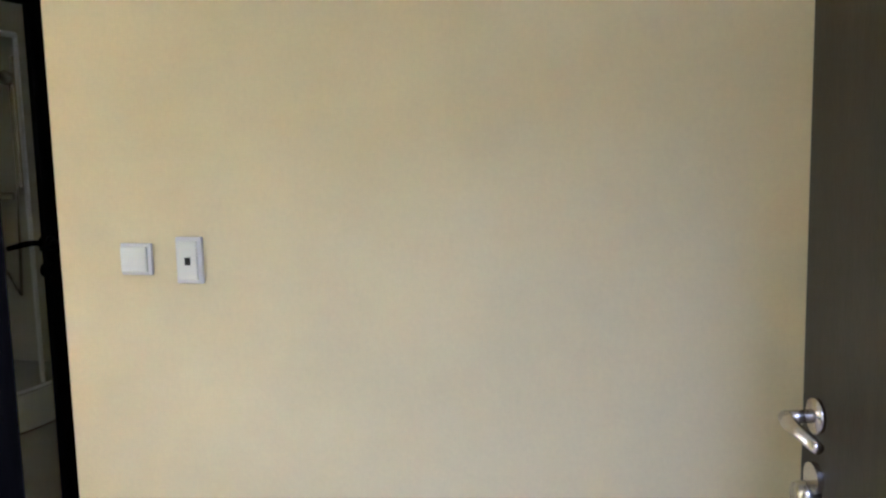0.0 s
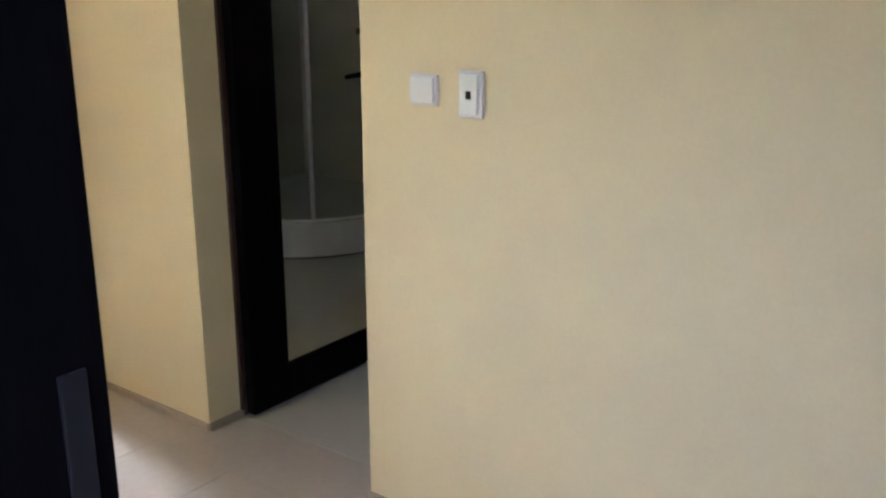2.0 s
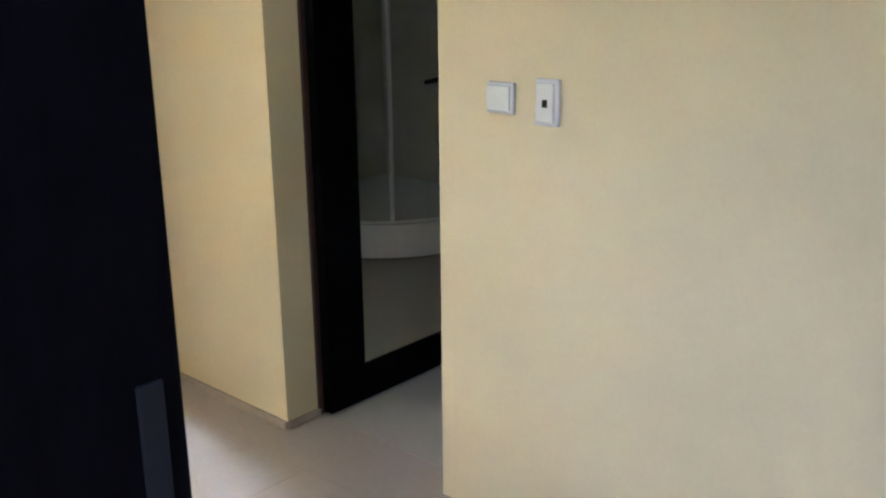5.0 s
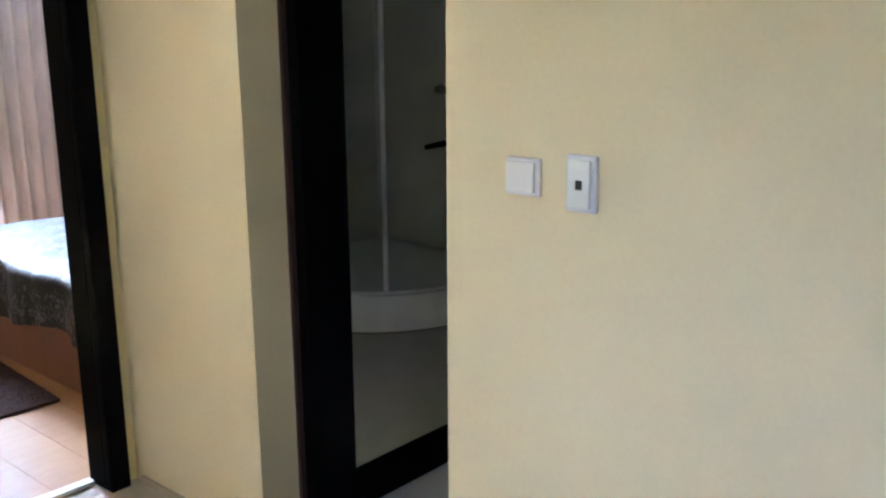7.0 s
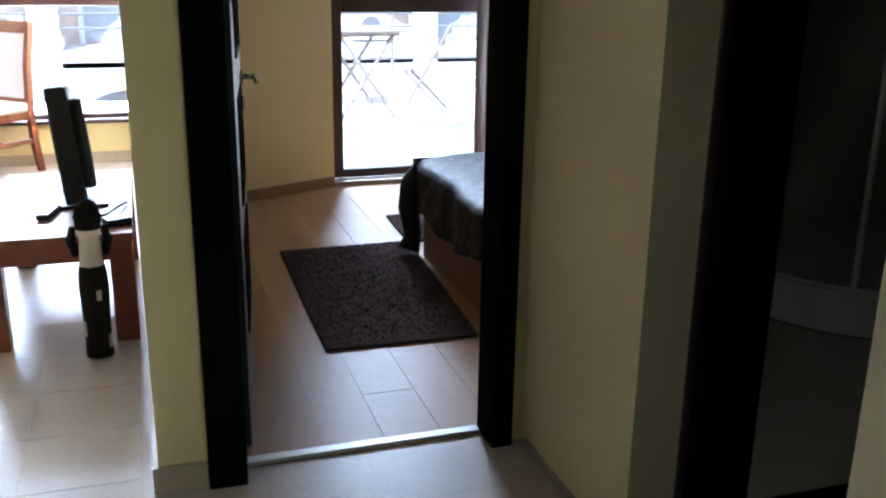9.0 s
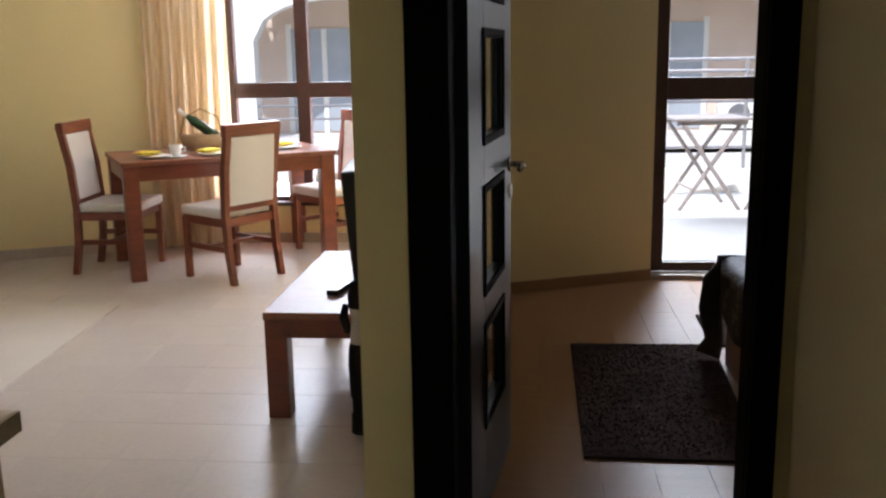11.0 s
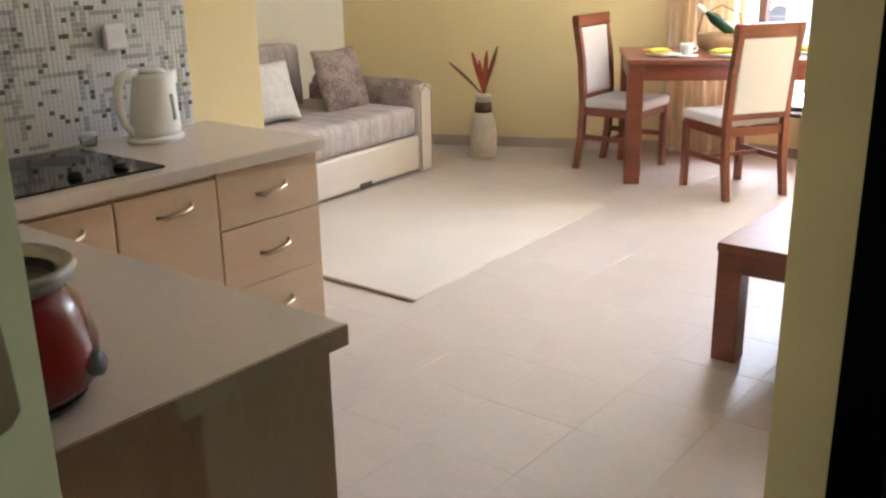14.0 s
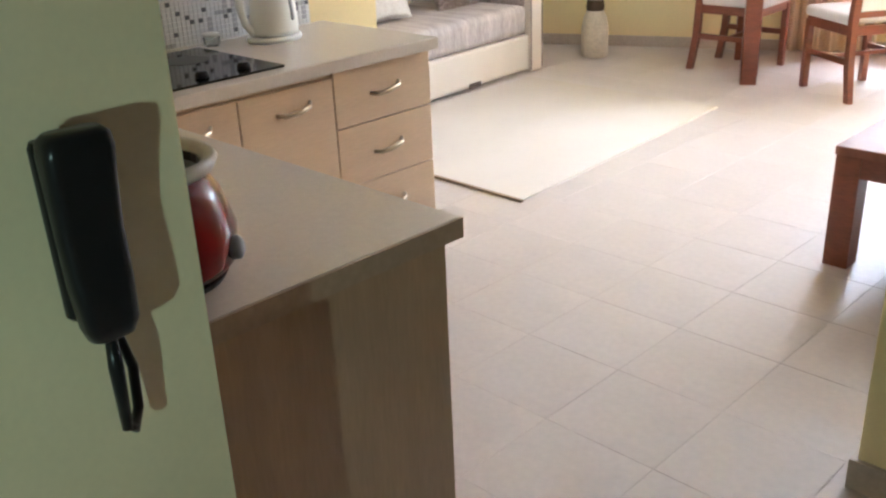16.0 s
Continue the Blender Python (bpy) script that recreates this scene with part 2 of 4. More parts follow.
def lathe(profile, seg=24, bm=None, at=(0, 0, 0)):
    """A body turned about z from (radius, height) pairs."""
    bm = bm or bmesh.new()
    rings = []
    for r, z in profile:
        rings.append([bm.verts.new((at[0] + r * math.cos(2 * math.pi * i / seg), at[1] + r * math.sin(2 * math.pi * i / seg), at[2] + z)) for i in range(seg)])
    for a, b in zip(rings, rings[1:]):
        for i in range(seg):
            bm.faces.new((a[i], a[(i + 1) % seg], b[(i + 1) % seg], b[i]))
    bm.faces.new(rings[0][::-1]), bm.faces.new(rings[-1])
    return bm


def tube(path, r, bm=None, seg=8):
    """A round bar along a line of points; r is one radius or one for each point."""
    bm = bm or bmesh.new()
    path = [Vector(p) for p in path]
    rs = r if isinstance(r, (list, tuple)) else [r] * len(path)
    rings = []
    for i, p in enumerate(path):
        d = (path[min(i + 1, len(path) - 1)] - path[max(i - 1, 0)]).normalized()
        u = d.orthogonal().normalized() if i == 0 else (u - d * u.dot(d)).normalized()
        v = d.cross(u)
        rings.append([bm.verts.new(p + rs[i] * (u * math.cos(2 * math.pi * k / seg) + v * math.sin(2 * math.pi * k / seg))) for k in range(seg)])
    for a, b in zip(rings, rings[1:]):
        for k in range(seg):
            bm.faces.new((a[k], a[(k + 1) % seg], b[(k + 1) % seg], b[k]))
    bm.faces.new(rings[0][::-1]), bm.faces.new(rings[-1])
    return bm


def cushion(w, d, h, n=14, puff=2.6):
    """A stuffed cushion, w by d by h, round its own middle."""
    bm = bmesh.new()
    grid = {}
    for s in (1, -1):
        for i in range(n + 1):
            for j in range(n + 1):
                a, b = 2 * i / n - 1, 2 * j / n - 1
                edge = i in (0, n) or j in (0, n)
                if edge and s < 0:
                    grid[s, i, j] = grid[1, i, j]
                    continue
                up = ((1 - abs(a) ** puff) * (1 - abs(b) ** puff)) ** 0.55
                pull = 1 - 0.06 * (1 - abs(a * b))
                grid[s, i, j] = bm.verts.new((a * w / 2 * pull, b * d / 2 * pull, s * h / 2 * up))
    for s in (1, -1):
        for i in range(n):
            for j in range(n):
                q = [grid[s, i, j], grid[s, i + 1, j], grid[s, i + 1, j + 1], grid[s, i, j + 1]]
                q = list(dict.fromkeys(q))
                if len(q) > 2:
                    bm.faces.new(q if s > 0 else q[::-1])
    return bm


def finish(name, bm, material, smooth=False):
    bmesh.ops.recalc_face_normals(bm, faces=bm.faces)
    me = bpy.data.meshes.new(name)
    bm.to_mesh(me)
    bm.free()
    me.materials.append(material)
    if smooth:
        me.polygons.foreach_set("use_smooth", [True] * len(me.polygons))
    return new(name, me)


def structure(name, bm, material, label=""):
    return tagged(finish(name, bm, material), label, "", "", "structure")


def thing(name, m, label, category, group=""):
    ob = new(name)
    ob.matrix_world = m
    return tagged(ob, label, category, group)


def part(name, bm, material, parent, label="", smooth=False, m=None):
    ob = finish(name, bm, material, smooth)
    ob.parent = parent
    if m is not None:
        ob.matrix_local = m
    return tagged(ob, label)


def solo(name, bm, material, m, label, category, group="", smooth=False):
    ob = finish(name, bm, material, smooth)
    ob.matrix_world = m
    return tagged(ob, label, category, group)


H = 2.60

# ---- walls ----
b = bx(0, 0.143, -2.4, 0, 0, H)
box(b, 0, 0.143, 0.71, 1.40, 0, H)
box(b, 0, 0.143, 0, 0.71, 2.08, H)
structure("wall_east", b, M_HALL, "painted hall wall beside the bathroom door, paled for cooler light")
b = bx(0.143, 0.24, -2.4, -0.14, 0, H)
box(b, 0.143, 0.24, 0.74, 1.40, 0, H)
box(b, 0.143, 0.24, -0.14, 0.74, 2.12, H)
structure("wall_bathroom_west", b, M_BTILE, "inner leaf of the bathroom wall")
b = bx(-1.13, -0.93, 1.40, 1.54, 0, H)
box(b, -0.08, 3.1, 1.40, 1.50, 0, H)
box(b, -0.93, -0.08, 1.40, 1.54, 2.08, H)
structure("wall_bedroom_south", b, M_WALL, "yellow painted wall with the bedroom doorway")
structure("wall_middle", bx(-1.13, -1.0, 1.54, 6.25, 0, H), M_WALL, "yellow painted wall between living room and bedroom")
structure("wall_bedroom_slanted", prism([(-1.0, 4.57), (0.12, 5.05), (0.12, 5.28), (-1.0, 5.28)], 0, H), M_WALL, "yellow painted slanted bedroom wall beside the window")
b = bx(0.12, 1.75, 5.10, 5.28, 2.30, H)
box(b, 1.75, 3.1, 5.10, 5.28, 0, H)
structure("wall_bedroom_north", b, M_WALL, "yellow painted wall above the bedroom window")
structure("wall_bedroom_east", bx(3.1, 3.25, -2.4, 5.28, 0, H), M_WALL, "yellow painted bedroom wall")
structure("wall_living_slanted", prism([(-5.84, 4.95), (-3.05, 6.20), (-3.05, 6.45), (-5.84, 6.45)], 0, H), M_WALL, "yellow painted slanted living room wall")
b = bx(-3.05, -1.0, 6.25, 6.45, 0, 0.30)
box(b, -3.05, -1.0, 6.25, 6.45, 2.36, H)
structure("wall_living_north", b, M_WALL, "yellow painted low wall under the living room window")
structure("wall_living_west", bx(-6.0, -5.84, 1.94, 6.45, 0, H), M_PALE, "pale painted wall behind the sofa")
structure("wall_niche", bx(-5.84, -3.7, 1.84, 2.04, 0, H), M_PALE, "pale painted wall at the sofa's end")
structure("wall_kitchen_west", bx(-3.7, -3.5, -0.25, 2.04, 0, H), M_WALL, "yellow painted wall behind the kitchen counter")
structure("wall_kitchen_south", bx(-3.5, -1.65, -0.25, -0.09, 0, H), M_WALL, "painted wall at the kitchen's end")
structure("wall_entrance", box(box(bx(-1.65, -1.40, -0.93, -0.09, 0, H), -1.65, -1.40, -2.4, -1.91, 0, H), -1.65, -1.40, -1.91, -0.93, 2.08, H), M_HALL, "painted wall beside the entrance door, paled for cooler light")
b = bx(-1.65, 3.25, -2.55, -2.4, 0, H)
structure("wall_hall_south", b, M_HALL, "painted wall at the hall's end, paled for cooler light")
# unseen box of walls, added to close off the space outside the entrance
b = bx(-4.2, -1.65, -3.15, -3.0, 0, H)
box(b, -4.35, -4.2, -3.15, -0.25, 0, H)
box(b, -4.2, -3.7, -0.4, -0.25, 0, H)
box(b, -1.65, -1.5, -3.15, -2.55, 0, H)
structure("wall_corridor", b, M_PALE, "unseen pale wall added to close off the outer corridor")
structure("ceiling", prism([(-6.0, 1.84), (-4.35, 1.84), (-4.35, -3.15), (3.25, -3.15), (3.25, 5.28), (-1.0, 5.28), (-1.0, 6.45), (-6.0, 6.45)], H, H + 0.2), M_CEIL, "white painted ceiling")

# ---- floors ----
floor = structure("floor", prism([(-6.0, 1.84), (-4.35, 1.84), (-4.35, -3.15), (0.143, -3.15), (0.143, 1.46), (-1.0, 1.46), (-1.0, 6.45), (-6.0, 6.45)], -0.20, -0.0012), M_GROUT, "grouted bed of the tiled floor")
floor_bed = structure("floor_bedroom", prism([(-1.0, 1.46), (3.25, 1.46), (3.25, 5.28), (-1.0, 5.28)], -0.20, -0.0015), M_SUB, "bedroom floor of light laminate")
floor_bath = structure("floor_bathroom", prism([(0.143, -2.4), (3.1, -2.4), (3.1, 1.40), (0.143, 1.40)], -0.20, 0.0), M_BTILE, "beige tiled bathroom floor")
structure("threshold", bx(-0.88, -0.115, 1.47, 1.51, -0.01, 0.012, bevel=0.004), M_PALESILL, "pale metal threshold strip")

# ---- baseboards ----
b = bx(-1.145, -1.13, 1.40, 6.25, 0, 0.08)
box(b, -1.145, -0.99, 1.385, 1.40, 0, 0.08)
structure("baseboard_1", b, M_BASET, "beige tile skirting")
structure("baseboard_2", prism([(-5.84, 4.934), (-3.05, 6.184), (-3.05, 6.20), (-5.84, 4.95)], 0, 0.08), M_BASET, "beige tile skirting")
structure("baseboard_3", bx(-3.05, -1.145, 6.235, 6.25, 0, 0.08), M_BASET, "beige tile skirting")
structure("baseboard_4", prism([(-1.0, 4.554), (0.12, 5.034), (0.12, 5.05), (-1.0, 4.57)], 0, 0.07), M_BASEW, "brown wooden skirting")
b = bx(-1.0, -0.985, 1.56, 4.55, 0, 0.07)
structure("baseboard_5", b, M_BASEW, "brown wooden skirting")
b = bx(-0.012, 0.0, -2.4, 0, 0, 0.025)
box(b, -0.012, 0.0, 0.71, 1.36, 0, 0.025)
box(b, 0.0, 0.143, 0.698, 0.71, 0, 0.025)
structure("baseboard_6", b, M_BASET, "low beige tile skirting")


# ---- windows ----
def window(name, x0, x1, y, z0, z1, mullions, bar, label, fw=0.09):
    w = thing(name, pose(0, 0, 0), label, "window")
    w["kind"] = "structure"
    b = bx(x0, x0 + fw, y, y + 0.07, z0, z1, bevel=0.006)
    box(b, x1 - fw, x1, y, y + 0.07, z0, z1, bevel=0.006)
    box(b, x0 + fw, x1 - fw, y, y + 0.07, z0, z0 + 0.06, bevel=0.006)
    box(b, x0 + fw, x1 - fw, y, y + 0.07, z1 - fw, z1, bevel=0.006)
    part("window_frame", b, M_FRAMEW, w)
    part("transom", bx(x0 + fw, x1 - fw, y - 0.004, y + 0.074, bar[0], bar[1], bevel=0.006), M_FRAMEW, w)
    xs = [x0 + fw]
    for mx in mullions:
        part("mullion", bx(mx - 0.05, mx + 0.05, y - 0.008, y + 0.078, z0 + 0.06, z1 - fw, bevel=0.006), M_FRAMEW, w)
        xs += [mx - 0.05, mx + 0.05]
    xs.append(x1 - fw)
    for i in range(0, len(xs), 2):
        for a, c in ((z0 + 0.06, bar[0]), (bar[1], z1 - fw)):
            p = part("pane", bx(xs[i], xs[i + 1], y + 0.03, y + 0.036, a, c), M_GLASS, w)
            p.visible_shadow = False
    return w


window("window_1", 0.12, 1.75, 5.16, 0.03, 2.30, [], (1.15, 1.29), "tall dark brown framed bedroom window with a transom")
window("window_2", -3.05, -1.0, 6.30, 0.30, 2.36, [-2.42], (1.14, 1.26), "large dark brown framed living room window")
structure("window_sill", bx(0.12, 1.75, 5.04, 5.16, -0.004, 0.03, bevel=0.004), M_BASET, "low tiled window sill")
structure("window_sill_living", bx(-3.05, -1.13, 6.20, 6.30, 0.302, 0.33, bevel=0.006), M_FRAMEW, "dark brown window sill")
# unseen fixture, added only to carry the inferred hall light
wl = thing("wall_lamp", pose(0, -2.05, 1.20), "unseen made-up fixture for the inferred hall light", "lamp")
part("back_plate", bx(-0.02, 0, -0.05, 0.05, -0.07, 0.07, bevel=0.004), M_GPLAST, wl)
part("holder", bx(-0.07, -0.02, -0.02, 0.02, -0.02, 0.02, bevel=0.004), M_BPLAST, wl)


# ---- doors ----
def lever(parent, x, y, z, side, along, material=M_CHROME):
    """A lever handle on a leaf's face: side is the way out of the face (y), along the way the lever points (x)."""
    b = tube([(x, y, z), (x, y + side * 0.008, z)], 0.026, seg=16)
    tube([(x, y + side * 0.004, z), (x, y + side * 0.05, z)], 0.010, b, 10)
    tube([(x, y + side * 0.048, z), (x + along * 0.03, y + side * 0.055, z), (x + along * 0.12, y + side * 0.055, z - 0.004)], [0.011, 0.011, 0.009], b, 10)
    h = part("door_handle", b, material, parent, "lever door handle", True)
    part("keyhole_plate", tube([(x, y, z - 0.095), (x, y + side * 0.009, z - 0.095)], 0.025, seg=16), material, parent)
    return h


# entrance: frame and leaf swung into the hall
d = thing("door_1", pose(0, 0, 0), "black entrance door frame with a steel strike plate", "door frame")
d["kind"] = "structure"
part("jamb", bx(-1.67, -1.395, -0.955, -0.925, 0, 2.08, bevel=0.004), M_BLACK, d)
part("jamb", bx(-1.67, -1.395, -1.915, -1.87, 0, 2.08, bevel=0.004), M_BLACK, d)
part("head", bx(-1.67, -1.395, -1.87, -0.97, 2.04, 2.085, bevel=0.004), M_BLACK, d)
part("strike_plate", bx(-1.440, -1.415, -0.959, -0.954, 0.97, 1.150, bevel=0.002), M_STEEL, d, "steel lock strike plate")
m = pose(-1.40, -1.87, 0.0, 0, 0, 15.7)
leaf = thing("entrance_door", m, "olive brown entrance door leaf standing open into the hall", "door")
part("leaf", bx(0.0, 0.90, -0.045, 0.0, 0.012, 2.04, bevel=0.004), M_ENTRY, leaf)
lever(leaf, 0.845, 0.0, 1.065, 1, -1)
part("lock_cylinder", tube([(0.845, 0, 0.945), (0.845, 0.03, 0.945)], 0.022, seg=14), M_CHROME, leaf, "", True)

# bathroom door: frame, and leaf swung inwards with a dark mirror panel
d = thing("door_2", pose(0, 0, 0), "black bathroom door frame", "door frame")
d["kind"] = "structure"
part("jamb", bx(0.135, 0.25, 0.698, 0.74, 0, 2.12, bevel=0.003), M_FRAMEW, d)
part("jamb", bx(0.145, 0.25, -0.14, -0.10, 0, 2.12, bevel=0.003), M_BLACK, d)
part("head", bx(0.145, 0.25, -0.10, 0.698, 2.08, 2.12, bevel=0.003), M_BLACK, d)
leaf = thing("bathroom_door", pose(0.15, 0.695, 0), "black bathroom door standing open with a dark mirror panel", "door")
b = bx(0.0, 0.17, -0.04, 0, 0.012, 2.04, bevel=0.003)
box(b, 0.69, 0.79, -0.04, 0, 0.012, 2.04, bevel=0.003)
box(b, 0.17, 0.69, -0.04, 0, 0.012, 0.145, bevel=0.003)
box(b, 0.17, 0.69, -0.04, 0, 1.92, 2.04, bevel=0.003)
part("leaf_frame", b, M_BLACK, leaf)
part("mirror_panel", bx(0.17, 0.69, -0.030, -0.010, 0.145, 1.92), M_MIRROR, leaf, "dark mirror glass panel")
lever(leaf, 0.71, -0.04, 1.11, -1, -1, M_BLACK)

# bedroom door: frame with architraves, and leaf with four glazed openings
d = thing("door_3", pose(0, 0, 0), "black bedroom door frame with broad architraves", "door frame")
d["kind"] = "structure"
for x0, x1, xa, xc, yb in ((-0.93, -0.88, -0.99, -0.88, 1.575), (-0.115, -0.08, -0.115, -0.045, 1.505)):
    part("jamb", bx(x0, x1, 1.40, yb, 0, 2.08, bevel=0.003), M_BLACK, d)
    part("architrave", bx(xa, xc, 1.362, 1.398, 0, 2.16, bevel=0.006), M_BLACK, d)
part("head", bx(-0.88, -0.115, 1.40, 1.505, 2.035, 2.08, bevel=0.003), M_BLACK, d)
part("architrave", bx(-0.88, -0.115, 1.364, 1.398, 2.05, 2.16, bevel=0.006), M_BLACK, d)
ang = math.degrees(math.atan2(0.79, 0.10))
leaf = thing("bedroom_door", pose(-0.885, 1.577, 0, 0, 0, ang), "black bedroom door standing open with square glazed panels", "door")
LW = 0.80
zs = [(0.33, 0.62), (0.76, 1.05), (1.22, 1.51), (1.64, 1.90)]
b = bx(0, 0.25, -0.04, 0, 0.012, 2.03, bevel=0.002)
box(b, 0.60, LW, -0.04, 0, 0.012, 2.03, bevel=0.002)
prev = 0.012
for a, c in zs + [(2.03, 0)]:
    box(b, 0.25, 0.60, -0.04, 0, prev, a)
    prev = c
part("leaf_frame", b, M_LEAF, leaf)
for a, c in zs:
    part("glass_panel", bx(0.25, 0.60, -0.024, -0.016, a, c), M_DGLASS, leaf, "clear glass panel in the door")
    b = bx(0.225, 0.25, -0.046, -0.040, a - 0.025, c + 0.025)
    box(b, 0.60, 0.625, -0.046, -0.040, a - 0.025, c + 0.025)
    box(b, 0.25, 0.60, -0.046, -0.040, a - 0.025, a)
    box(b, 0.25, 0.60, -0.046, -0.040, c, c + 0.025)
    part("bead", b, M_BLACK, leaf)
lever(leaf, LW - 0.05, -0.04, 1.08, -1, -1)

# ---- hall fittings ----
sw = thing("light_switch", pose(0, -0.209, 1.192), "square white wall light switch", "switch")
part("plate", bx(-0.010, 0, -0.040, 0.040, -0.038, 0.038, bevel=0.003), M_WPLAST2, sw)
part("rocker", bx(-0.020, -0.010, -0.030, 0.036, -0.031, 0.031, bevel=0.004, m=pose(0, 0, 0, 0, 0, 5)), M_WPLAST, sw)
so = thing("aerial_socket", pose(0, -0.347, 1.191), "white wall plate with a small square outlet", "socket")
part("plate", bx(-0.012, 0, -0.033, 0.033, -0.055, 0.055, bevel=0.003), M_WPLAST2, so)
part("cover", bx(-0.020, -0.012, -0.024, 0.026, -0.046, 0.046, bevel=0.003), M_WPLAST, so)
part("outlet", bx(-0.0215, -0.0195, -0.008, 0.006, -0.010, 0.008), M_BPLAST, so, "dark square outlet")

ph = thing("intercom_phone", pose(-1.40, -0.223, 1.128), "black intercom handset hanging on the wall", "intercom")


def slab(rows, n=4):
    """A rounded bar against a wall from (height, half width, back, front) rows, its corners rounded."""
    bm = bmesh.new()
    rings = []
    for z, hw, x0, x1 in rows:
        r = min(0.012, hw * 0.6, (x1 - x0) * 0.45)
        ring = []
        for cx, cy, a0 in ((x1 - r, hw - r, 0), (x0 + r, hw - r, 90), (x0 + r, -hw + r, 180), (x1 - r, -hw + r, 270)):
            for k in range(n + 1):
                a = radians(a0 + 90 * k / n)
                ring.append(bm.verts.new((cx + r * math.cos(a), cy + r * math.sin(a), z)))
        rings.append(ring)
    k = len(rings[0])
    for p, q in zip(rings, rings[1:]):
        for i in range(k):
            bm.faces.new((p[i], p[(i + 1) % k], q[(i + 1) % k], q[i]))
    bm.faces.new(rings[0][::-1]), bm.faces.new(rings[-1])
    return bm


part("base", slab([(-0.098, 0.026, 0, 0.016), (-0.092, 0.031, 0, 0.022), (0.088, 0.033, 0, 0.022), (0.094, 0.029, 0, 0.016)]), M_BPLAST, ph)
part("handset", slab([(-0.119, 0.016, 0.026, 0.044), (-0.113, 0.024, 0.022, 0.054), (-0.098, 0.029, 0.022, 0.058), (-0.05, 0.033, 0.022, 0.054), (0.0, 0.034, 0.022, 0.050),
                      (0.05, 0.035, 0.022, 0.054), (0.085, 0.036, 0.022, 0.060), (0.100, 0.034, 0.022, 0.060), (0.106, 0.028, 0.026, 0.054)]), M_BPLAST, ph, "glossy black handset", True)
part("hook", bx(0.018, 0.030, -0.012, 0.012, 0.088, 0.100, bevel=0.003), M_GPLAST, ph)
part("cord_grip", tube([(0.038, -0.002, -0.112), (0.040, -0.003, -0.15), (0.040, -0.004, -0.228)], [0.006, 0.0085, 0.006], seg=10), M_BPLAST, ph, "", True)
loop = [(0.040, -0.004, -0.222), (0.034, 0.006, -0.236), (0.024, 0.019, -0.218), (0.016, 0.025, -0.172), (0.014, 0.016, -0.125), (0.014, 0.004, -0.094)]
part("cord", tube(loop, [0.006, 0.006, 0.006, 0.006, 0.005, 0.005], seg=10), M_BPLAST, ph, "looped black cord", True)

# ---- bathroom ----
b = bx(3.09, 3.1, -2.4, 1.40, 0, H)
box(b, 0.24, 3.09, 1.39, 1.40, 0, H)
box(b, 0.24, 2.5, -1.5, -1.40, 0, H)
box(b, 2.5, 2.6, -1.5, 1.39, 0, H)
structure("wall_bathroom", b, M_BTILE, "beige tiled bathroom wall")
CX, CY, R = 2.12, -1.02, 0.72


def quadrant(r, z0, z1):
    """A shower tray's outline: two straight sides in the corner, a curve in front."""
    pts = [(2.5, -1.40), (2.5, CY + r)]
    for i in range(13):
        a = radians(90 + 90 * i / 12)
        pts.append((CX + r * math.cos(a), CY + r * math.sin(a)))
    pts.append((CX - r, -1.40))
    return prism(pts, z0, z1)


tray = thing("shower_tray", pose(0, 0, 0), "white acrylic corner shower tray with a curved front", "shower tray")
part("apron", quadrant(R, 0.015, 0.20), M_CERAM, tray)
part("rim", quadrant(R - 0.03, 0.20, 0.215), M_CERAM, tray)
# solid dark strip that paints the shade in the gap under the tray
part("plinth", quadrant(R - 0.02, 0.0, 0.015), M_KICK, tray, "dark strip in place of the shaded gap under the tray")
enc = thing("shower_enclosure", pose(0, 0, 0), "curved glass shower screen with a pale post", "shower screen")
arc = [(CX + (R - 0.05) * math.cos(radians(a)), CY + (R - 0.05) * math.sin(radians(a))) for a in range(90, 181, 6)]
b = bmesh.new()
lo = [b.verts.new((x, y, 0.215)) for x, y in arc]
hi = [b.verts.new((x, y, 1.95)) for x, y in arc]
for i in range(len(arc) - 1):
    b.faces.new((lo[i], lo[i + 1], hi[i + 1], hi[i]))
part("glass", b, M_SHOWER, enc).visible_shadow = False
for i in (0, 7, 15):
    part("post", tube([(*arc[i], 0.215), (*arc[i], 1.97)], 0.012), M_WPLAST, enc, "pale aluminium post")
part("top_rail", tube([(x, y, 1.97) for x, y in arc], 0.014), M_WPLAST, enc)
mx = thing("shower_mixer", pose(2.5, -0.75, 1.15), "chrome shower mixer with a hose on the tiled wall", "mixer tap")
part("body", tube([(-0.05, -0.09, 0), (-0.05, 0.09, 0)], 0.022), M_CHROME, mx, "", True)
part("lever", tube([(-0.06, 0, 0), (-0.12, 0, 0.03)], 0.010), M_CHROME, mx)
part("spout", tube([(0, -0.05, 0), (-0.05, -0.05, 0)], 0.018), M_CHROME, mx)
part("hose", tube([(-0.05, 0.0, -0.02), (-0.09, 0.03, -0.4), (-0.06, 0.10, -0.55), (-0.04, 0.12, 0.1), (-0.04, 0.12, 0.6)], 0.008), M_CHROME, mx, "", True)
part("slide_bar", tube([(-0.03, 0.14, 0.05), (-0.03, 0.14, 0.75)], 0.010), M_CHROME, mx)
part("shower_head", lathe([(0.015, 0), (0.045, 0.01), (0.045, 0.03), (0.01, 0.05)], 16), M_CHROME, mx, "", True, pose(-0.08, 0.12, 0.62, 0, 50, 0))

# ---- kitchen ----
TZ = 0.85


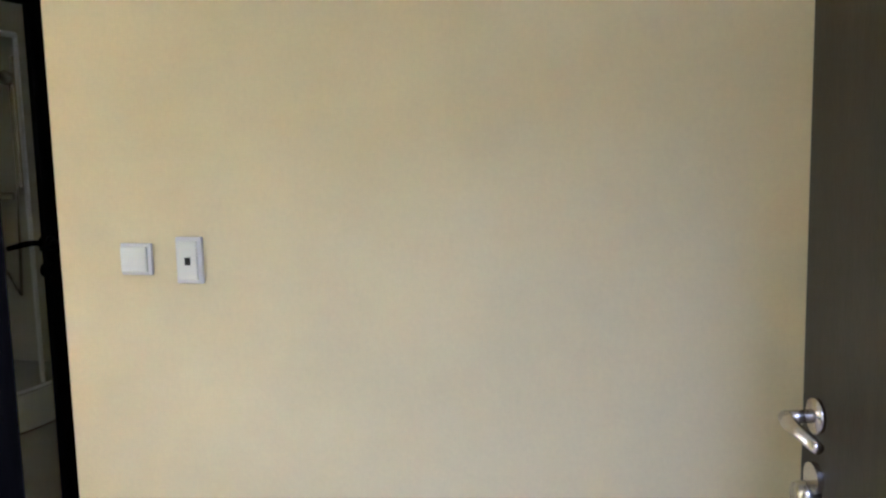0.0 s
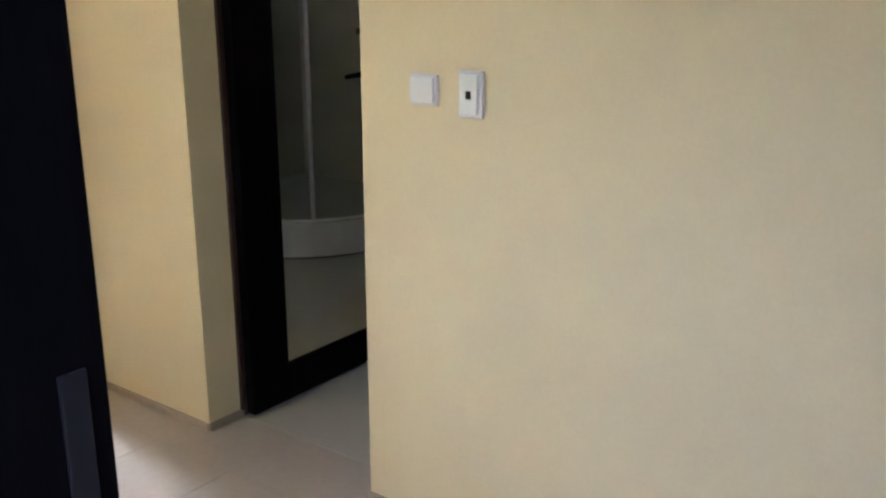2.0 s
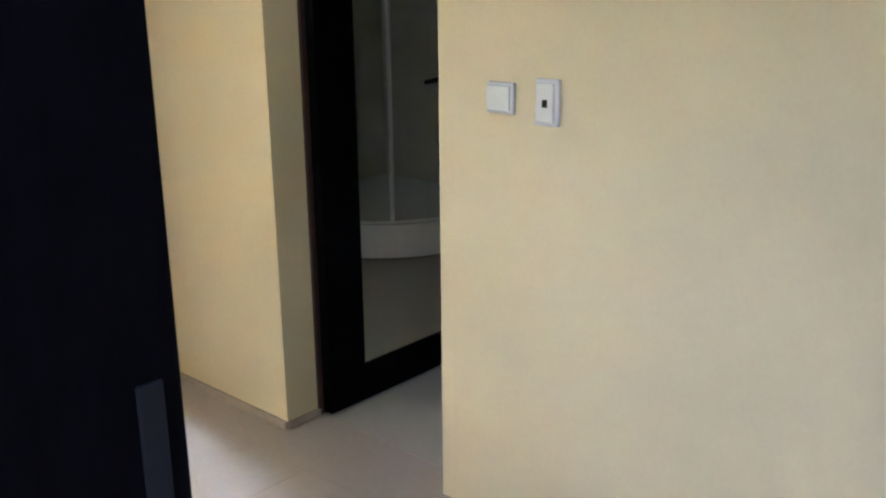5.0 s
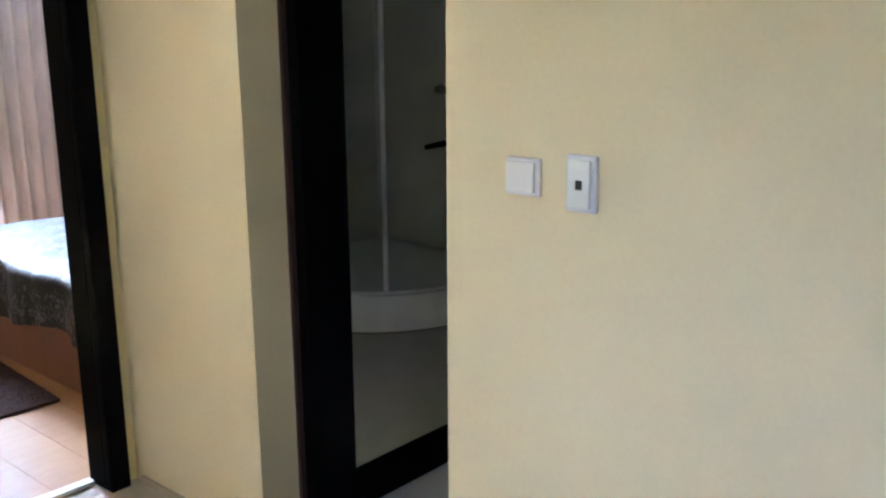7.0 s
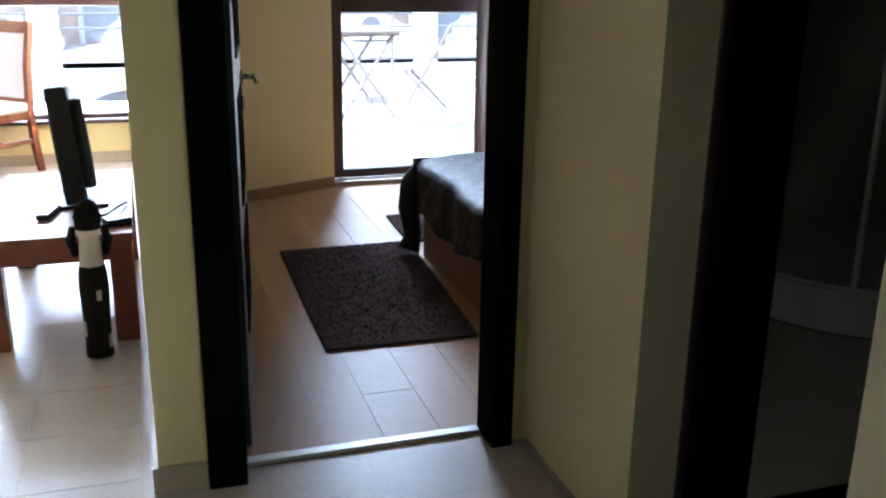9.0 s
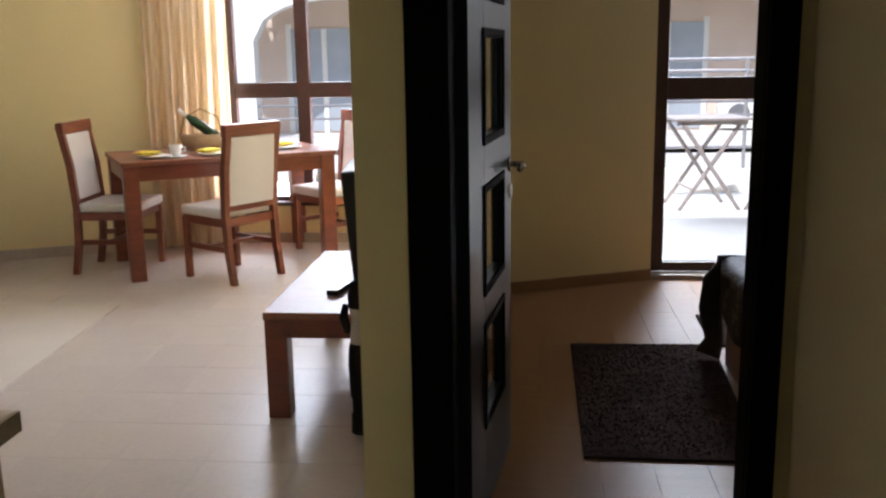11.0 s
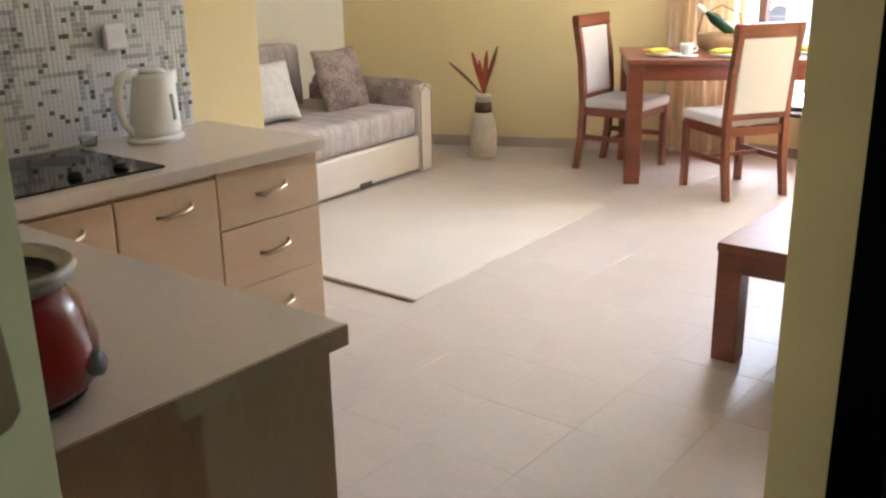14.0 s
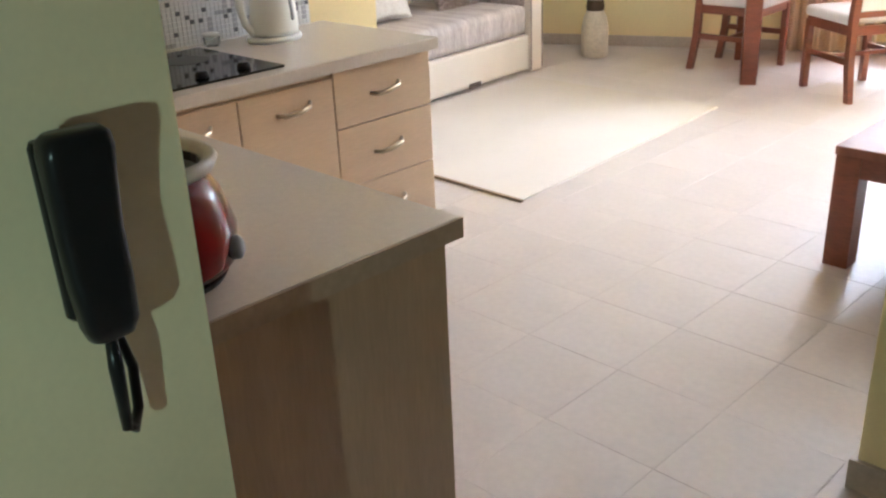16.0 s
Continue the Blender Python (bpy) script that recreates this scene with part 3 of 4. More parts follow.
def bow_handle(parent, x, y, z):
    """A bowed handle in the plane of a front that faces +x, along y."""
    pts = [(x, y - 0.065, z - 0.004), (x + 0.022, y - 0.05, z - 0.006), (x + 0.028, y, z - 0.002), (x + 0.024, y + 0.045, z + 0.008), (x, y + 0.065, z + 0.016)]
    part("handle", tube(pts, [0.006, 0.009, 0.010, 0.009, 0.006], seg=8), M_BRASS, parent, "bowed brushed metal handle", True)


def unit(name, y0, y1, fronts, label):
    u = thing(name, pose(-3.49, 0, 0), label, "cabinet", "kitchen base units")
    part("body", bx(0.0, 0.585, y0 + 0.001, y1 - 0.001, 0.10, TZ - 0.04), M_BEECH, u)
    part("plinth", bx(0.05, 0.54, y0 + 0.001, y1 - 0.001, 0.0, 0.10), M_KICK, u)
    for z0, z1, kind in fronts:
        f = part(kind, bx(0.587, 0.605, y0 + 0.003, y1 - 0.003, z0 + 0.002, z1 - 0.002, bevel=0.003), M_BEECH, u)
        bow_handle(f, 0.605, (y0 + y1) / 2 + (0 if kind == "drawer" else 0.02), (z0 + z1) / 2 if kind == "drawer" else z1 - 0.075)
    return u


unit("drawer_unit", 1.295, 1.74, [(0.61, 0.81, "drawer"), (0.40, 0.61, "drawer"), (0.19, 0.40, "drawer"), (0.10, 0.19, "drawer")], "pale maple drawer unit with bowed handles")
unit("base_cabinet", 0.925, 1.295, [(0.10, 0.79, "door")], "pale maple base cabinet with one door")
unit("base_cabinet", 0.555, 0.925, [(0.10, 0.79, "door")], "pale maple base cabinet beside the corner")
pen = thing("peninsula_cabinet", pose(0, 0, 0), "oak panelled peninsula cabinet with a plain end", "cabinet")
part("body", bx(-2.86, -1.66, -0.085, 0.50, 0.0, TZ - 0.04), M_BEECH, pen)
part("end_panel", bx(-1.66, -1.64, -0.085, 0.545, 0.0, TZ - 0.04), M_PANEL, pen, "oak end panel")
part("back_panel", bx(-2.86, -1.66, 0.502, 0.520, 0.0, TZ - 0.04), M_BEECH, pen)
top = thing("worktop", pose(0, 0, 0), "speckled beige laminate worktop in an L shape", "worktop")
part("slab", prism([(-3.5, -0.085), (-1.60, -0.085), (-1.60, 0.545), (-2.86, 0.545), (-2.86, 1.755), (-3.5, 1.755)], TZ - 0.04, TZ), M_TOP, top)
part("edge_band", bx(-1.600, -1.594, -0.085, 0.549, TZ - 0.039, TZ - 0.001), M_EDGE, top, "dark edge band")
part("edge_band", bx(-2.855, -1.600, 0.545, 0.549, TZ - 0.039, TZ - 0.001), M_TOP, top)
part("edge_band", bx(-2.86, -2.854, 0.55, 1.755, TZ - 0.039, TZ - 0.001), M_TOP, top)

hob = thing("ceramic_hob", pose(-3.165, 0.865, TZ), "black ceramic hob with two dark knobs", "hob")
part("plate", bx(-0.25, 0.25, -0.26, 0.27, 0.0, 0.008, bevel=0.002), M_HOB, hob)
for y in (0.015, 0.165):
    part("knob", lathe([(0.022, 0), (0.022, 0.008), (0.017, 0.018), (0.012, 0.019)], 16), M_BPLAST, hob, "", True, pose(0.18, y, 0.008))
for x, y, r in ((-0.08, -0.10, 0.09), (-0.08, 0.12, 0.075)):
    part("ring", lathe([(r, 0), (r, 0.0006)], 32), M_BPLAST, hob, "", False, pose(x, y, 0.008))

k = thing("kettle", pose(-3.33, 1.40, TZ) @ Matrix.Scale(0.95, 4), "white plastic electric kettle on its base", "kettle")


def ovals(rows, seg=28):
    """A closed body of level ovals from (height, middle y, half x, half y) rows."""
    bm = bmesh.new()
    rings = [[bm.verts.new((hx * math.cos(2 * math.pi * i / seg), cy + hy * math.sin(2 * math.pi * i / seg), z)) for i in range(seg)] for z, cy, hx, hy in rows]
    for p, q in zip(rings, rings[1:]):
        for i in range(seg):
            bm.faces.new((p[i], p[(i + 1) % seg], q[(i + 1) % seg], q[i]))
    bm.faces.new(rings[0][::-1]), bm.faces.new(rings[-1])
    return bm


part("base", ovals([(0.0, 0.0, 0.088, 0.105), (0.010, 0.0, 0.093, 0.110), (0.018, 0.0, 0.090, 0.107), (0.022, 0.0, 0.080, 0.098)]), M_WPLAST, k, "", True)
part("body", ovals([(0.024, 0.0, 0.080, 0.098), (0.045, 0.0, 0.083, 0.099), (0.10, 0.004, 0.080, 0.092), (0.17, 0.010, 0.073, 0.084), (0.225, 0.016, 0.066, 0.078), (0.243, 0.020, 0.060, 0.074)]), M_WPLAST, k, "", True)
part("lid", ovals([(0.243, 0.004, 0.054, 0.056), (0.256, 0.002, 0.048, 0.050), (0.264, 0.0, 0.026, 0.030), (0.266, 0.0, 0.006, 0.006)]), M_WPLAST, k, "", True)
part("spout", prism([(0.030, 0.078), (0.0, 0.118), (-0.030, 0.078)], 0.198, 0.244), M_WPLAST, k)
part("handle", tube([(0, -0.045, 0.246), (0, -0.085, 0.252), (0, -0.122, 0.236), (0, -0.138, 0.19), (0, -0.138, 0.13), (0, -0.124, 0.075), (0, -0.090, 0.034)], [0.014, 0.017, 0.017, 0.016, 0.015, 0.014, 0.013], seg=12), M_WPLAST, k, "", True)
part("water_gauge", slab([(0.075, 0.010, 0.062, 0.0855), (0.08, 0.013, 0.062, 0.0865), (0.165, 0.013, 0.058, 0.080), (0.17, 0.010, 0.058, 0.078)]), M_GPLAST, k, "grey water gauge", m=pose(0, 0, 0, 0, 0, 28))
jar = thing("glass_jar", pose(-3.43, 1.20, TZ), "small clear glass jar beside the kettle", "jar")
part("body", lathe([(0.024, 0), (0.030, 0.006), (0.031, 0.030), (0.027, 0.034), (0.026, 0.008), (0.004, 0.006)], 20), M_SHOWER, jar, "", True)
part("lid", lathe([(0.029, 0.034), (0.030, 0.044), (0.006, 0.048)], 20), M_WPLAST, jar, "white lid", True)

bs = structure("backsplash", bx(-3.5, -3.494, -0.085, 1.69, TZ, 1.75), M_CEIL, "white grout bed of the mosaic splashback")
so = thing("wall_socket", pose(-3.486, 1.38, 1.20), "white wall socket above the worktop", "socket")
part("plate", bx(0, 0.016, -0.04, 0.04, -0.042, 0.042, bevel=0.006), M_WPLAST, so)
part("recess", tube([(0.016, 0, 0), (0.018, 0, 0)], 0.022, seg=18), M_WPLAST2, so)
part("plug", bx(0.017, 0.045, -0.055, -0.030, -0.04, 0.02, bevel=0.006), M_WPLAST2, so)

g = thing("wall_ornament", pose(-3.5, 1.935, 1.49), "brown wooden oval wall ornament with a white tag", "ornament")
part("disc", lathe([(0.10, 0), (0.115, 0.012), (0.11, 0.028), (0.06, 0.034), (0.005, 0.036)], 32), M_BEDW, g, "", True, pose(0.0, 0, 0, 90, 0, 90) @ Matrix.Diagonal((0.95, 1.35, 1, 1)))
part("tag", bx(0.037, 0.040, 0.02, 0.075, -0.07, 0.0, m=pose(0, 0, 0, 20, 0, 0)), M_WPLAST, g, "white paper tag")

fr = thing("red_cooker", pose(-1.785, 0.045, TZ) @ Matrix.Scale(0.95, 4), "glossy red electric cooker with a steel rim", "cooker")
part("body", lathe([(0.115, 0.012), (0.138, 0.04), (0.140, 0.09), (0.122, 0.15), (0.098, 0.185)], 36), M_RED, fr, "", True)
part("foot", lathe([(0.11, 0), (0.118, 0.012)], 32), M_BPLAST, fr)
part("rim", lathe([(0.098, 0.180), (0.116, 0.190), (0.124, 0.206), (0.116, 0.216), (0.102, 0.208), (0.098, 0.182)], 36), M_RIM, fr, "grey steel rim", True)
part("inside", lathe([(0.097, 0.184), (0.0975, 0.200), (0.094, 0.200), (0.092, 0.186)], 28), M_BPLAST, fr, "dark inside")
part("button", lathe([(0.02, 0), (0.02, 0.012), (0.012, 0.018)], 16), M_GPLAST, fr, "grey button", True, pose(0.105, 0.085, 0.06, 0, 80, 39))
part("badge", bx(0.126, 0.133, -0.02, 0.04, 0.115, 0.145, bevel=0.002, m=pose(0, 0, 0, 0, -14, 0)), M_GPLAST, fr, "grey badge")

# ---- living room ----
sofa = thing("sofa_bed", pose(-4.64, 4.52, 0, 0, 0, 4), "brown mottled sofa bed with a beige leatherette base", "sofa")
part("base", bx(-1.0, 0.0, -2.05, -0.11, 0.02, 0.26, bevel=0.02), M_SOFAL, sofa, "beige leatherette base")
# dark block on the base face, painting the shade inside a notch
part("notch_shade", bx(-0.004, 0.003, -0.78, -0.66, 0.02, 0.05), M_KICK, sofa)
b = bx(-0.98, -0.005, -2.05, -0.13, 0.26, 0.46, bevel=0.05)
part("seat", b, M_SOFAF, sofa, "mottled fabric seat mattress", True)
for y0, y1 in ((-2.04, -1.34), (-1.33, -0.40)):
    part("back_cushion", bx(-1.02, -0.74, y0, y1, 0.44, 0.94, bevel=0.06, m=pose(0, 0, 0, 0, -4, 0)), M_SOFAF, sofa, "", True)
part("armrest", bx(-0.98, -0.03, -0.16, 0.0, 0.10, 0.58, bevel=0.05), M_SOFAD, sofa, "dark brown fabric armrest", True)
part("arm_front", bx(-0.05, 0.02, -0.125, 0.01, 0.0, 0.60, bevel=0.02), M_SOFAL, sofa, "beige armrest front")
part("arm_roll", tube([(-0.95, -0.06, 0.56), (-0.04, -0.06, 0.56)], 0.075, seg=14), M_SOFAD, sofa, "", True)
part("piping", tube([(0.022, -0.122, 0.02), (0.022, -0.122, 0.56), (0.022, -0.06, 0.60), (0.022, 0.006, 0.56), (0.022, 0.006, 0.02)], 0.004), M_SOFAD, sofa, "brown piping")
solo("scatter_cushion", cushion(0.45, 0.45, 0.16), M_SOFAD, pose(-5.06, 4.10, 0.64, 0, 72, 4), "brown mottled square scatter cushion", "cushion", smooth=True)
solo("scatter_cushion", cushion(0.38, 0.38, 0.13), M_WHITEF, pose(-5.00, 3.40, 0.65, 0, 70, -4), "white printed scatter cushion", "cushion", smooth=True)

rug = thing("living_rug", pose(0, 0, 0), "thin cream rug with a brown end binding", "rug")
part("weave", prism([(-4.50, 2.40), (-3.02, 2.415), (-3.13, 4.30), (-4.52, 4.27)], 0.0, 0.009), M_RUG, rug)
part("binding", bx(-4.50, -3.015, 2.393, 2.408, 0.0, 0.012), M_RUGE, rug)

v = thing("floor_vase", pose(-4.565, 5.07, 0), "cream ceramic floor vase with red dried leaves", "vase")
part("body", lathe([(0.085, 0), (0.098, 0.02), (0.098, 0.20), (0.085, 0.28), (0.055, 0.345), (0.05, 0.36)], 28), M_VASE, v, "", True)
part("neck_wrap", lathe([(0.062, 0.335), (0.066, 0.36), (0.060, 0.40), (0.052, 0.41)], 24), M_BARK, v, "dark wrapped neck", True)
part("lip", lathe([(0.050, 0.41), (0.062, 0.455), (0.055, 0.47)], 24), M_VASE, v, "", True)
for i, (dx, dy, hh) in enumerate(((-0.36, -0.05, 0.33), (-0.17, 0.05, 0.42), (-0.08, -0.06, 0.44), (-0.02, 0.08, 0.42), (0.05, -0.02, 0.46), (0.12, 0.05, 0.50), (-0.05, 0.0, 0.36))):
    b = bmesh.new()
    n = 7
    side = Vector((dy + 0.3, -dx + 0.4, 0)).normalized()
    l0, l1 = [], []
    for j in range(n):
        f = j / (n - 1)
        p = Vector((0.8 * dx * f ** 1.2, 0.8 * dy * f, 0.44 + 0.74 * hh * f))
        wd = 0.003 + 0.012 * math.sin(math.pi * min(1, max(0, (f - 0.25) / 0.75))) ** 0.8
        l0.append(b.verts.new(p - side * wd)), l1.append(b.verts.new(p + side * wd + Vector((0, 0, 0.004))))
    for j in range(n - 1):
        b.faces.new((l0[j], l1[j], l1[j + 1], l0[j + 1]))
    geo = bmesh.ops.extrude_face_region(b, geom=list(b.faces))
    bmesh.ops.translate(b, vec=(0.004, 0.004, 0), verts=[q for q in geo["geom"] if isinstance(q, bmesh.types.BMVert)])
    part("dried_leaf", b, M_FEATB if i in (0, 5) else M_FEATH, v)

# dining table, its own frame turned with the slanted wall
TA = 31.0
TH = 0.80
table = thing("dining_table", pose(-3.29, 4.88, 0, 0, 0, TA), "cherry wood dining table with square legs", "table")
TL, TW = 1.45, 0.84
part("tabletop", bx(-0.02, TL, -0.02, TW, TH - 0.03, TH, bevel=0.005), M_CHERRYT, table)
b = bx(0.09, TL - 0.11, 0.0, 0.025, TH - 0.13, TH - 0.03)
part("apron", b, M_CHERRY, table)
part("apron", bx(0.09, TL - 0.11, TW - 0.045, TW - 0.02, TH - 0.13, TH - 0.03), M_CHERRY, table)
part("apron", bx(0.0, 0.025, 0.09, TW - 0.11, TH - 0.13, TH - 0.03), M_CHERRY, table)
part("apron", bx(TL - 0.045, TL - 0.02, 0.09, TW - 0.11, TH - 0.13, TH - 0.03), M_CHERRY, table)
for x in (-0.01, TL - 0.11):
    for y in (-0.01, TW - 0.11):
        part("leg", bx(x, x + 0.10, y, y + 0.10, 0, TH - 0.03, bevel=0.006), M_CHERRY, table)


def chair(m):
    """A dining chair that faces +y, with its middle at the origin."""
    c = thing("dining_chair", m, "cherry wood dining chair with cream upholstered back and seat", "chair", "chairs round the table")
    SH, CH = 0.47, 1.05
    for s in (-1, 1):
        x = s * 0.205
        pts = [(x, -0.25, 0), (x, -0.215, 0.22), (x, -0.205, SH), (x, -0.225, 0.75), (x, -0.275, CH - 0.03)]
        b = bmesh.new()
        prev = None
        for px, py, pz in pts:
            w = 0.020 if pz > 0.1 else 0.017
            ring = [b.verts.new((px + a * w, py + q * 0.022, pz)) for a, q in ((-1, -1), (1, -1), (1, 1), (-1, 1))]
            if prev:
                for i in range(4):
                    b.faces.new((prev[i], prev[(i + 1) % 4], ring[(i + 1) % 4], ring[i]))
            else:
                b.faces.new(ring[::-1])
            prev = ring
        b.faces.new(prev)
        part("back_post", b, M_CHERRY, c)
        part("leg", bx(x - 0.02, x + 0.02, 0.19, 0.23, 0, SH - 0.05, bevel=0.004), M_CHERRY, c)
        part("stretcher", bx(x - 0.011, x + 0.011, -0.20, 0.195, 0.21, 0.245, bevel=0.003), M_CHERRY, c)
        part("seat_rail", bx(x - 0.014, x + 0.014, -0.19, 0.22, SH - 0.09, SH - 0.035), M_CHERRY, c)
    part("seat_rail", bx(-0.19, 0.19, 0.195, 0.222, SH - 0.09, SH - 0.035), M_CHERRY, c)
    part("seat_rail", bx(-0.19, 0.19, -0.215, -0.19, SH - 0.09, SH - 0.035), M_CHERRY, c)
    part("stretcher", bx(-0.19, 0.19, -0.005, 0.017, 0.215, 0.240, bevel=0.003), M_CHERRY, c)
    part("seat", bx(-0.225, 0.225, -0.185, 0.245, SH - 0.035, SH + 0.03, bevel=0.022), M_SEATF, c, "cream upholstered seat", True)
    tilt = pose(0, -0.208, SH + 0.012, 6.2, 0, 0)
    part("top_rail", bx(-0.232, 0.232, -0.024, 0.024, CH - SH - 0.095, CH - SH - 0.012, bevel=0.008, m=tilt), M_CHERRY, c)
    part("bottom_rail", bx(-0.19, 0.19, -0.016, 0.016, 0.0, 0.035, bevel=0.004, m=tilt), M_CHERRY, c)
    part("backrest", bx(-0.186, 0.186, -0.020, 0.020, 0.035, CH - SH - 0.095, bevel=0.012, m=tilt), M_SEATF, c, "cream upholstered backrest")
    return c


ch = chair(pose(-2.68, 5.12, 0, 0, 0, 57))
copy_thing(ch, pose(-3.55, 5.32, 0, 0, 0, -88))
copy_thing(ch, pose(-2.14, 6.0, 0, 0, 0, 136))


def on_table(x, y):
    return pose(-3.29, 4.88, 0, 0, 0, TA) @ pose(x, y, TH)


for x, y in ((0.22, 0.20), (0.62, 0.16), (1.18, 0.30)):
    p = solo("plate", lathe([(0.05, 0), (0.07, 0.004), (0.115, 0.016), (0.112, 0.018), (0.06, 0.008), (0.01, 0.007)], 28), M_WPLAST, on_table(x, y), "white china plate on the dining table", "plate", "plates on the table", True)
    nb = cushion(0.17, 0.11, 0.035, 8)
    solo("napkin", nb, M_YELL, on_table(x - 0.03, y + 0.02) @ pose(0, 0, 0.034, 0, 0, 25), "folded yellow napkin on a plate", "napkin", "napkins", True)
cup = thing("coffee_cup", on_table(0.36, 0.14), "white china cup on a saucer", "cup")
part("saucer", lathe([(0.04, 0), (0.075, 0.010), (0.073, 0.013), (0.03, 0.006)], 24), M_WPLAST, cup, "", True)
part("bowl", lathe([(0.026, 0.013), (0.034, 0.03), (0.045, 0.085), (0.041, 0.085), (0.03, 0.03), (0.01, 0.02)], 24), M_WPLAST, cup, "", True)
part("handle", tube([(0.042, 0, 0.07), (0.065, 0, 0.065), (0.066, 0, 0.045), (0.038, 0, 0.035)], 0.005), M_WPLAST, cup, "", True)
bk = thing("bottle_basket", on_table(0.62, 0.52), "wicker basket holding a tilted green bottle", "basket")
part("basket", lathe([(0.05, 0), (0.085, 0.02), (0.10, 0.12), (0.094, 0.12), (0.07, 0.02)], 20), M_WICK, bk, "", True, pose(0, 0, 0, 0, 0, 0) @ Matrix.Diagonal((1.6, 1, 1, 1)))
part("basket_handle", tube([(-0.15, 0, 0.11), (-0.12, 0, 0.24), (0, 0, 0.30), (0.12, 0, 0.24), (0.15, 0, 0.11)], 0.007), M_WICK, bk, "", True)
part("bottle", lathe([(0.034, 0), (0.037, 0.02), (0.037, 0.19), (0.014, 0.25), (0.014, 0.26)], 20), M_BGREEN, bk, "green glass bottle", True, pose(0.10, 0, 0.10, 0, -52, 0))
part("bottle_neck", lathe([(0.0145, 0.255), (0.015, 0.32), (0.016, 0.325)], 16), M_WPLAST, bk, "white foil neck", True, pose(0.10, 0, 0.10, 0, -52, 0))

ct = thing("coffee_table", pose(-1.748, 2.59, 0), "low cherry wood coffee table with square legs", "coffee table")
part("tabletop", bx(0, 0.58, 0, 1.20, 0.42, 0.453, bevel=0.004), M_CHERRYT, ct)
for x in (0.004, 0.486):
    for y in (0.004, 1.106):
        part("leg", bx(x, x + 0.09, y, y + 0.09, 0, 0.42, bevel=0.004), M_CHERRY, ct)
part("apron", bx(0.094, 0.486, 0.01, 0.03, 0.345, 0.42), M_CHERRY, ct)
part("apron", bx(0.094, 0.486, 1.17, 1.19, 0.345, 0.42), M_CHERRY, ct)
part("apron", bx(0.01, 0.03, 0.094, 1.106, 0.345, 0.42), M_CHERRY, ct)
part("apron", bx(0.55, 0.57, 0.094, 1.106, 0.345, 0.42), M_CHERRY, ct)
tv = thing("television", pose(-1.365, 2.92, 0.453, 0, 0, 5), "black flat television standing on the coffee table", "television")
lean = pose(0, 0, 0.06, 0, -5, 0) @ pose(0, 0, -0.06)
part("screen_case", bx(-0.060, 0.020, -0.06, 0.60, 0.06, 0.54, bevel=0.012, m=lean), M_TVCASE, tv)
part("back_bulge", bx(0.020, 0.075, 0.0, 0.54, 0.10, 0.48, bevel=0.025, m=lean), M_TVCASE, tv)
part("screen", bx(-0.063, -0.059, -0.03, 0.57, 0.10, 0.50, m=lean), M_TVCASE, tv, "dark glass screen")
part("foot", bx(-0.10, 0.11, 0.10, 0.44, 0.0, 0.015, bevel=0.005), M_BPLAST, tv)
part("neck", bx(-0.02, 0.03, 0.20, 0.34, 0.015, 0.07), M_BPLAST, tv)
rc = thing("remote_control", pose(-1.50, 2.93, 0.453, 0, 0, -12), "grey and black remote control on the coffee table", "remote control")
part("case", bx(-0.025, 0.025, -0.08, 0.10, 0.002, 0.024, bevel=0.006), M_BPLAST, rc)
part("face", bx(-0.022, 0.022, -0.07, 0.095, 0.024, 0.027), M_PALESILL, rc, "silver face")
solo("cable", tube([(-1.40, 2.85, 0.462), (-1.34, 2.80, 0.463), (-1.27, 2.86, 0.463), (-1.22, 2.95, 0.475), (-1.19, 3.05, 0.463)], 0.006), M_BPLAST, pose(0, 0, 0), "black cable lying on the coffee table", "cable", smooth=True)
solo("set_top_box", bx(-0.05, 0.05, -0.03, 0.04, 0, 0.03, bevel=0.005), M_BPLAST, pose(-1.225, 2.72, 0.453, 0, 0, 20), "small black box on the coffee table", "set-top box")

# tall thin plush figure standing before the table, one mesh with three cloths
b = lathe([(0.044, 0.0), (0.052, 0.015), (0.050, 0.05), (0.049, 0.10), (0.050, 0.16), (0.051, 0.20), (0.053, 0.25), (0.055, 0.29), (0.052, 0.35), (0.045, 0.38), (0.042, 0.42), (0.036, 0.47), (0.046, 0.52), (0.049, 0.57), (0.036, 0.615), (0.01, 0.63)], 18)
tube([(-0.05, 0, 0.42), (-0.065, -0.01, 0.48), (-0.055, -0.01, 0.53)], [0.016, 0.018, 0.012], b)
tube([(0.05, 0, 0.42), (0.065, -0.01, 0.48), (0.055, -0.01, 0.53)], [0.016, 0.018, 0.012], b)
toy = solo("plush_figure", b, M_TOYB, pose(-1.32, 2.45, 0), "tall black and white plush figure standing on the tiles", "soft toy", smooth=True)
toy.data.materials.append(M_TOYW)
for p in toy.data.polygons:
    z, x = p.center.z, p.center.x
    spot = (0.37 < z < 0.50 and abs(x) < 0.038) or (0.10 < z < 0.16 and x < -0.040) or (0.05 < z < 0.10 and x > 0.040) or (0.25 < z < 0.29 and 0.0 < x < 0.03) or z < 0.015
    p.material_index = 1 if spot else 0


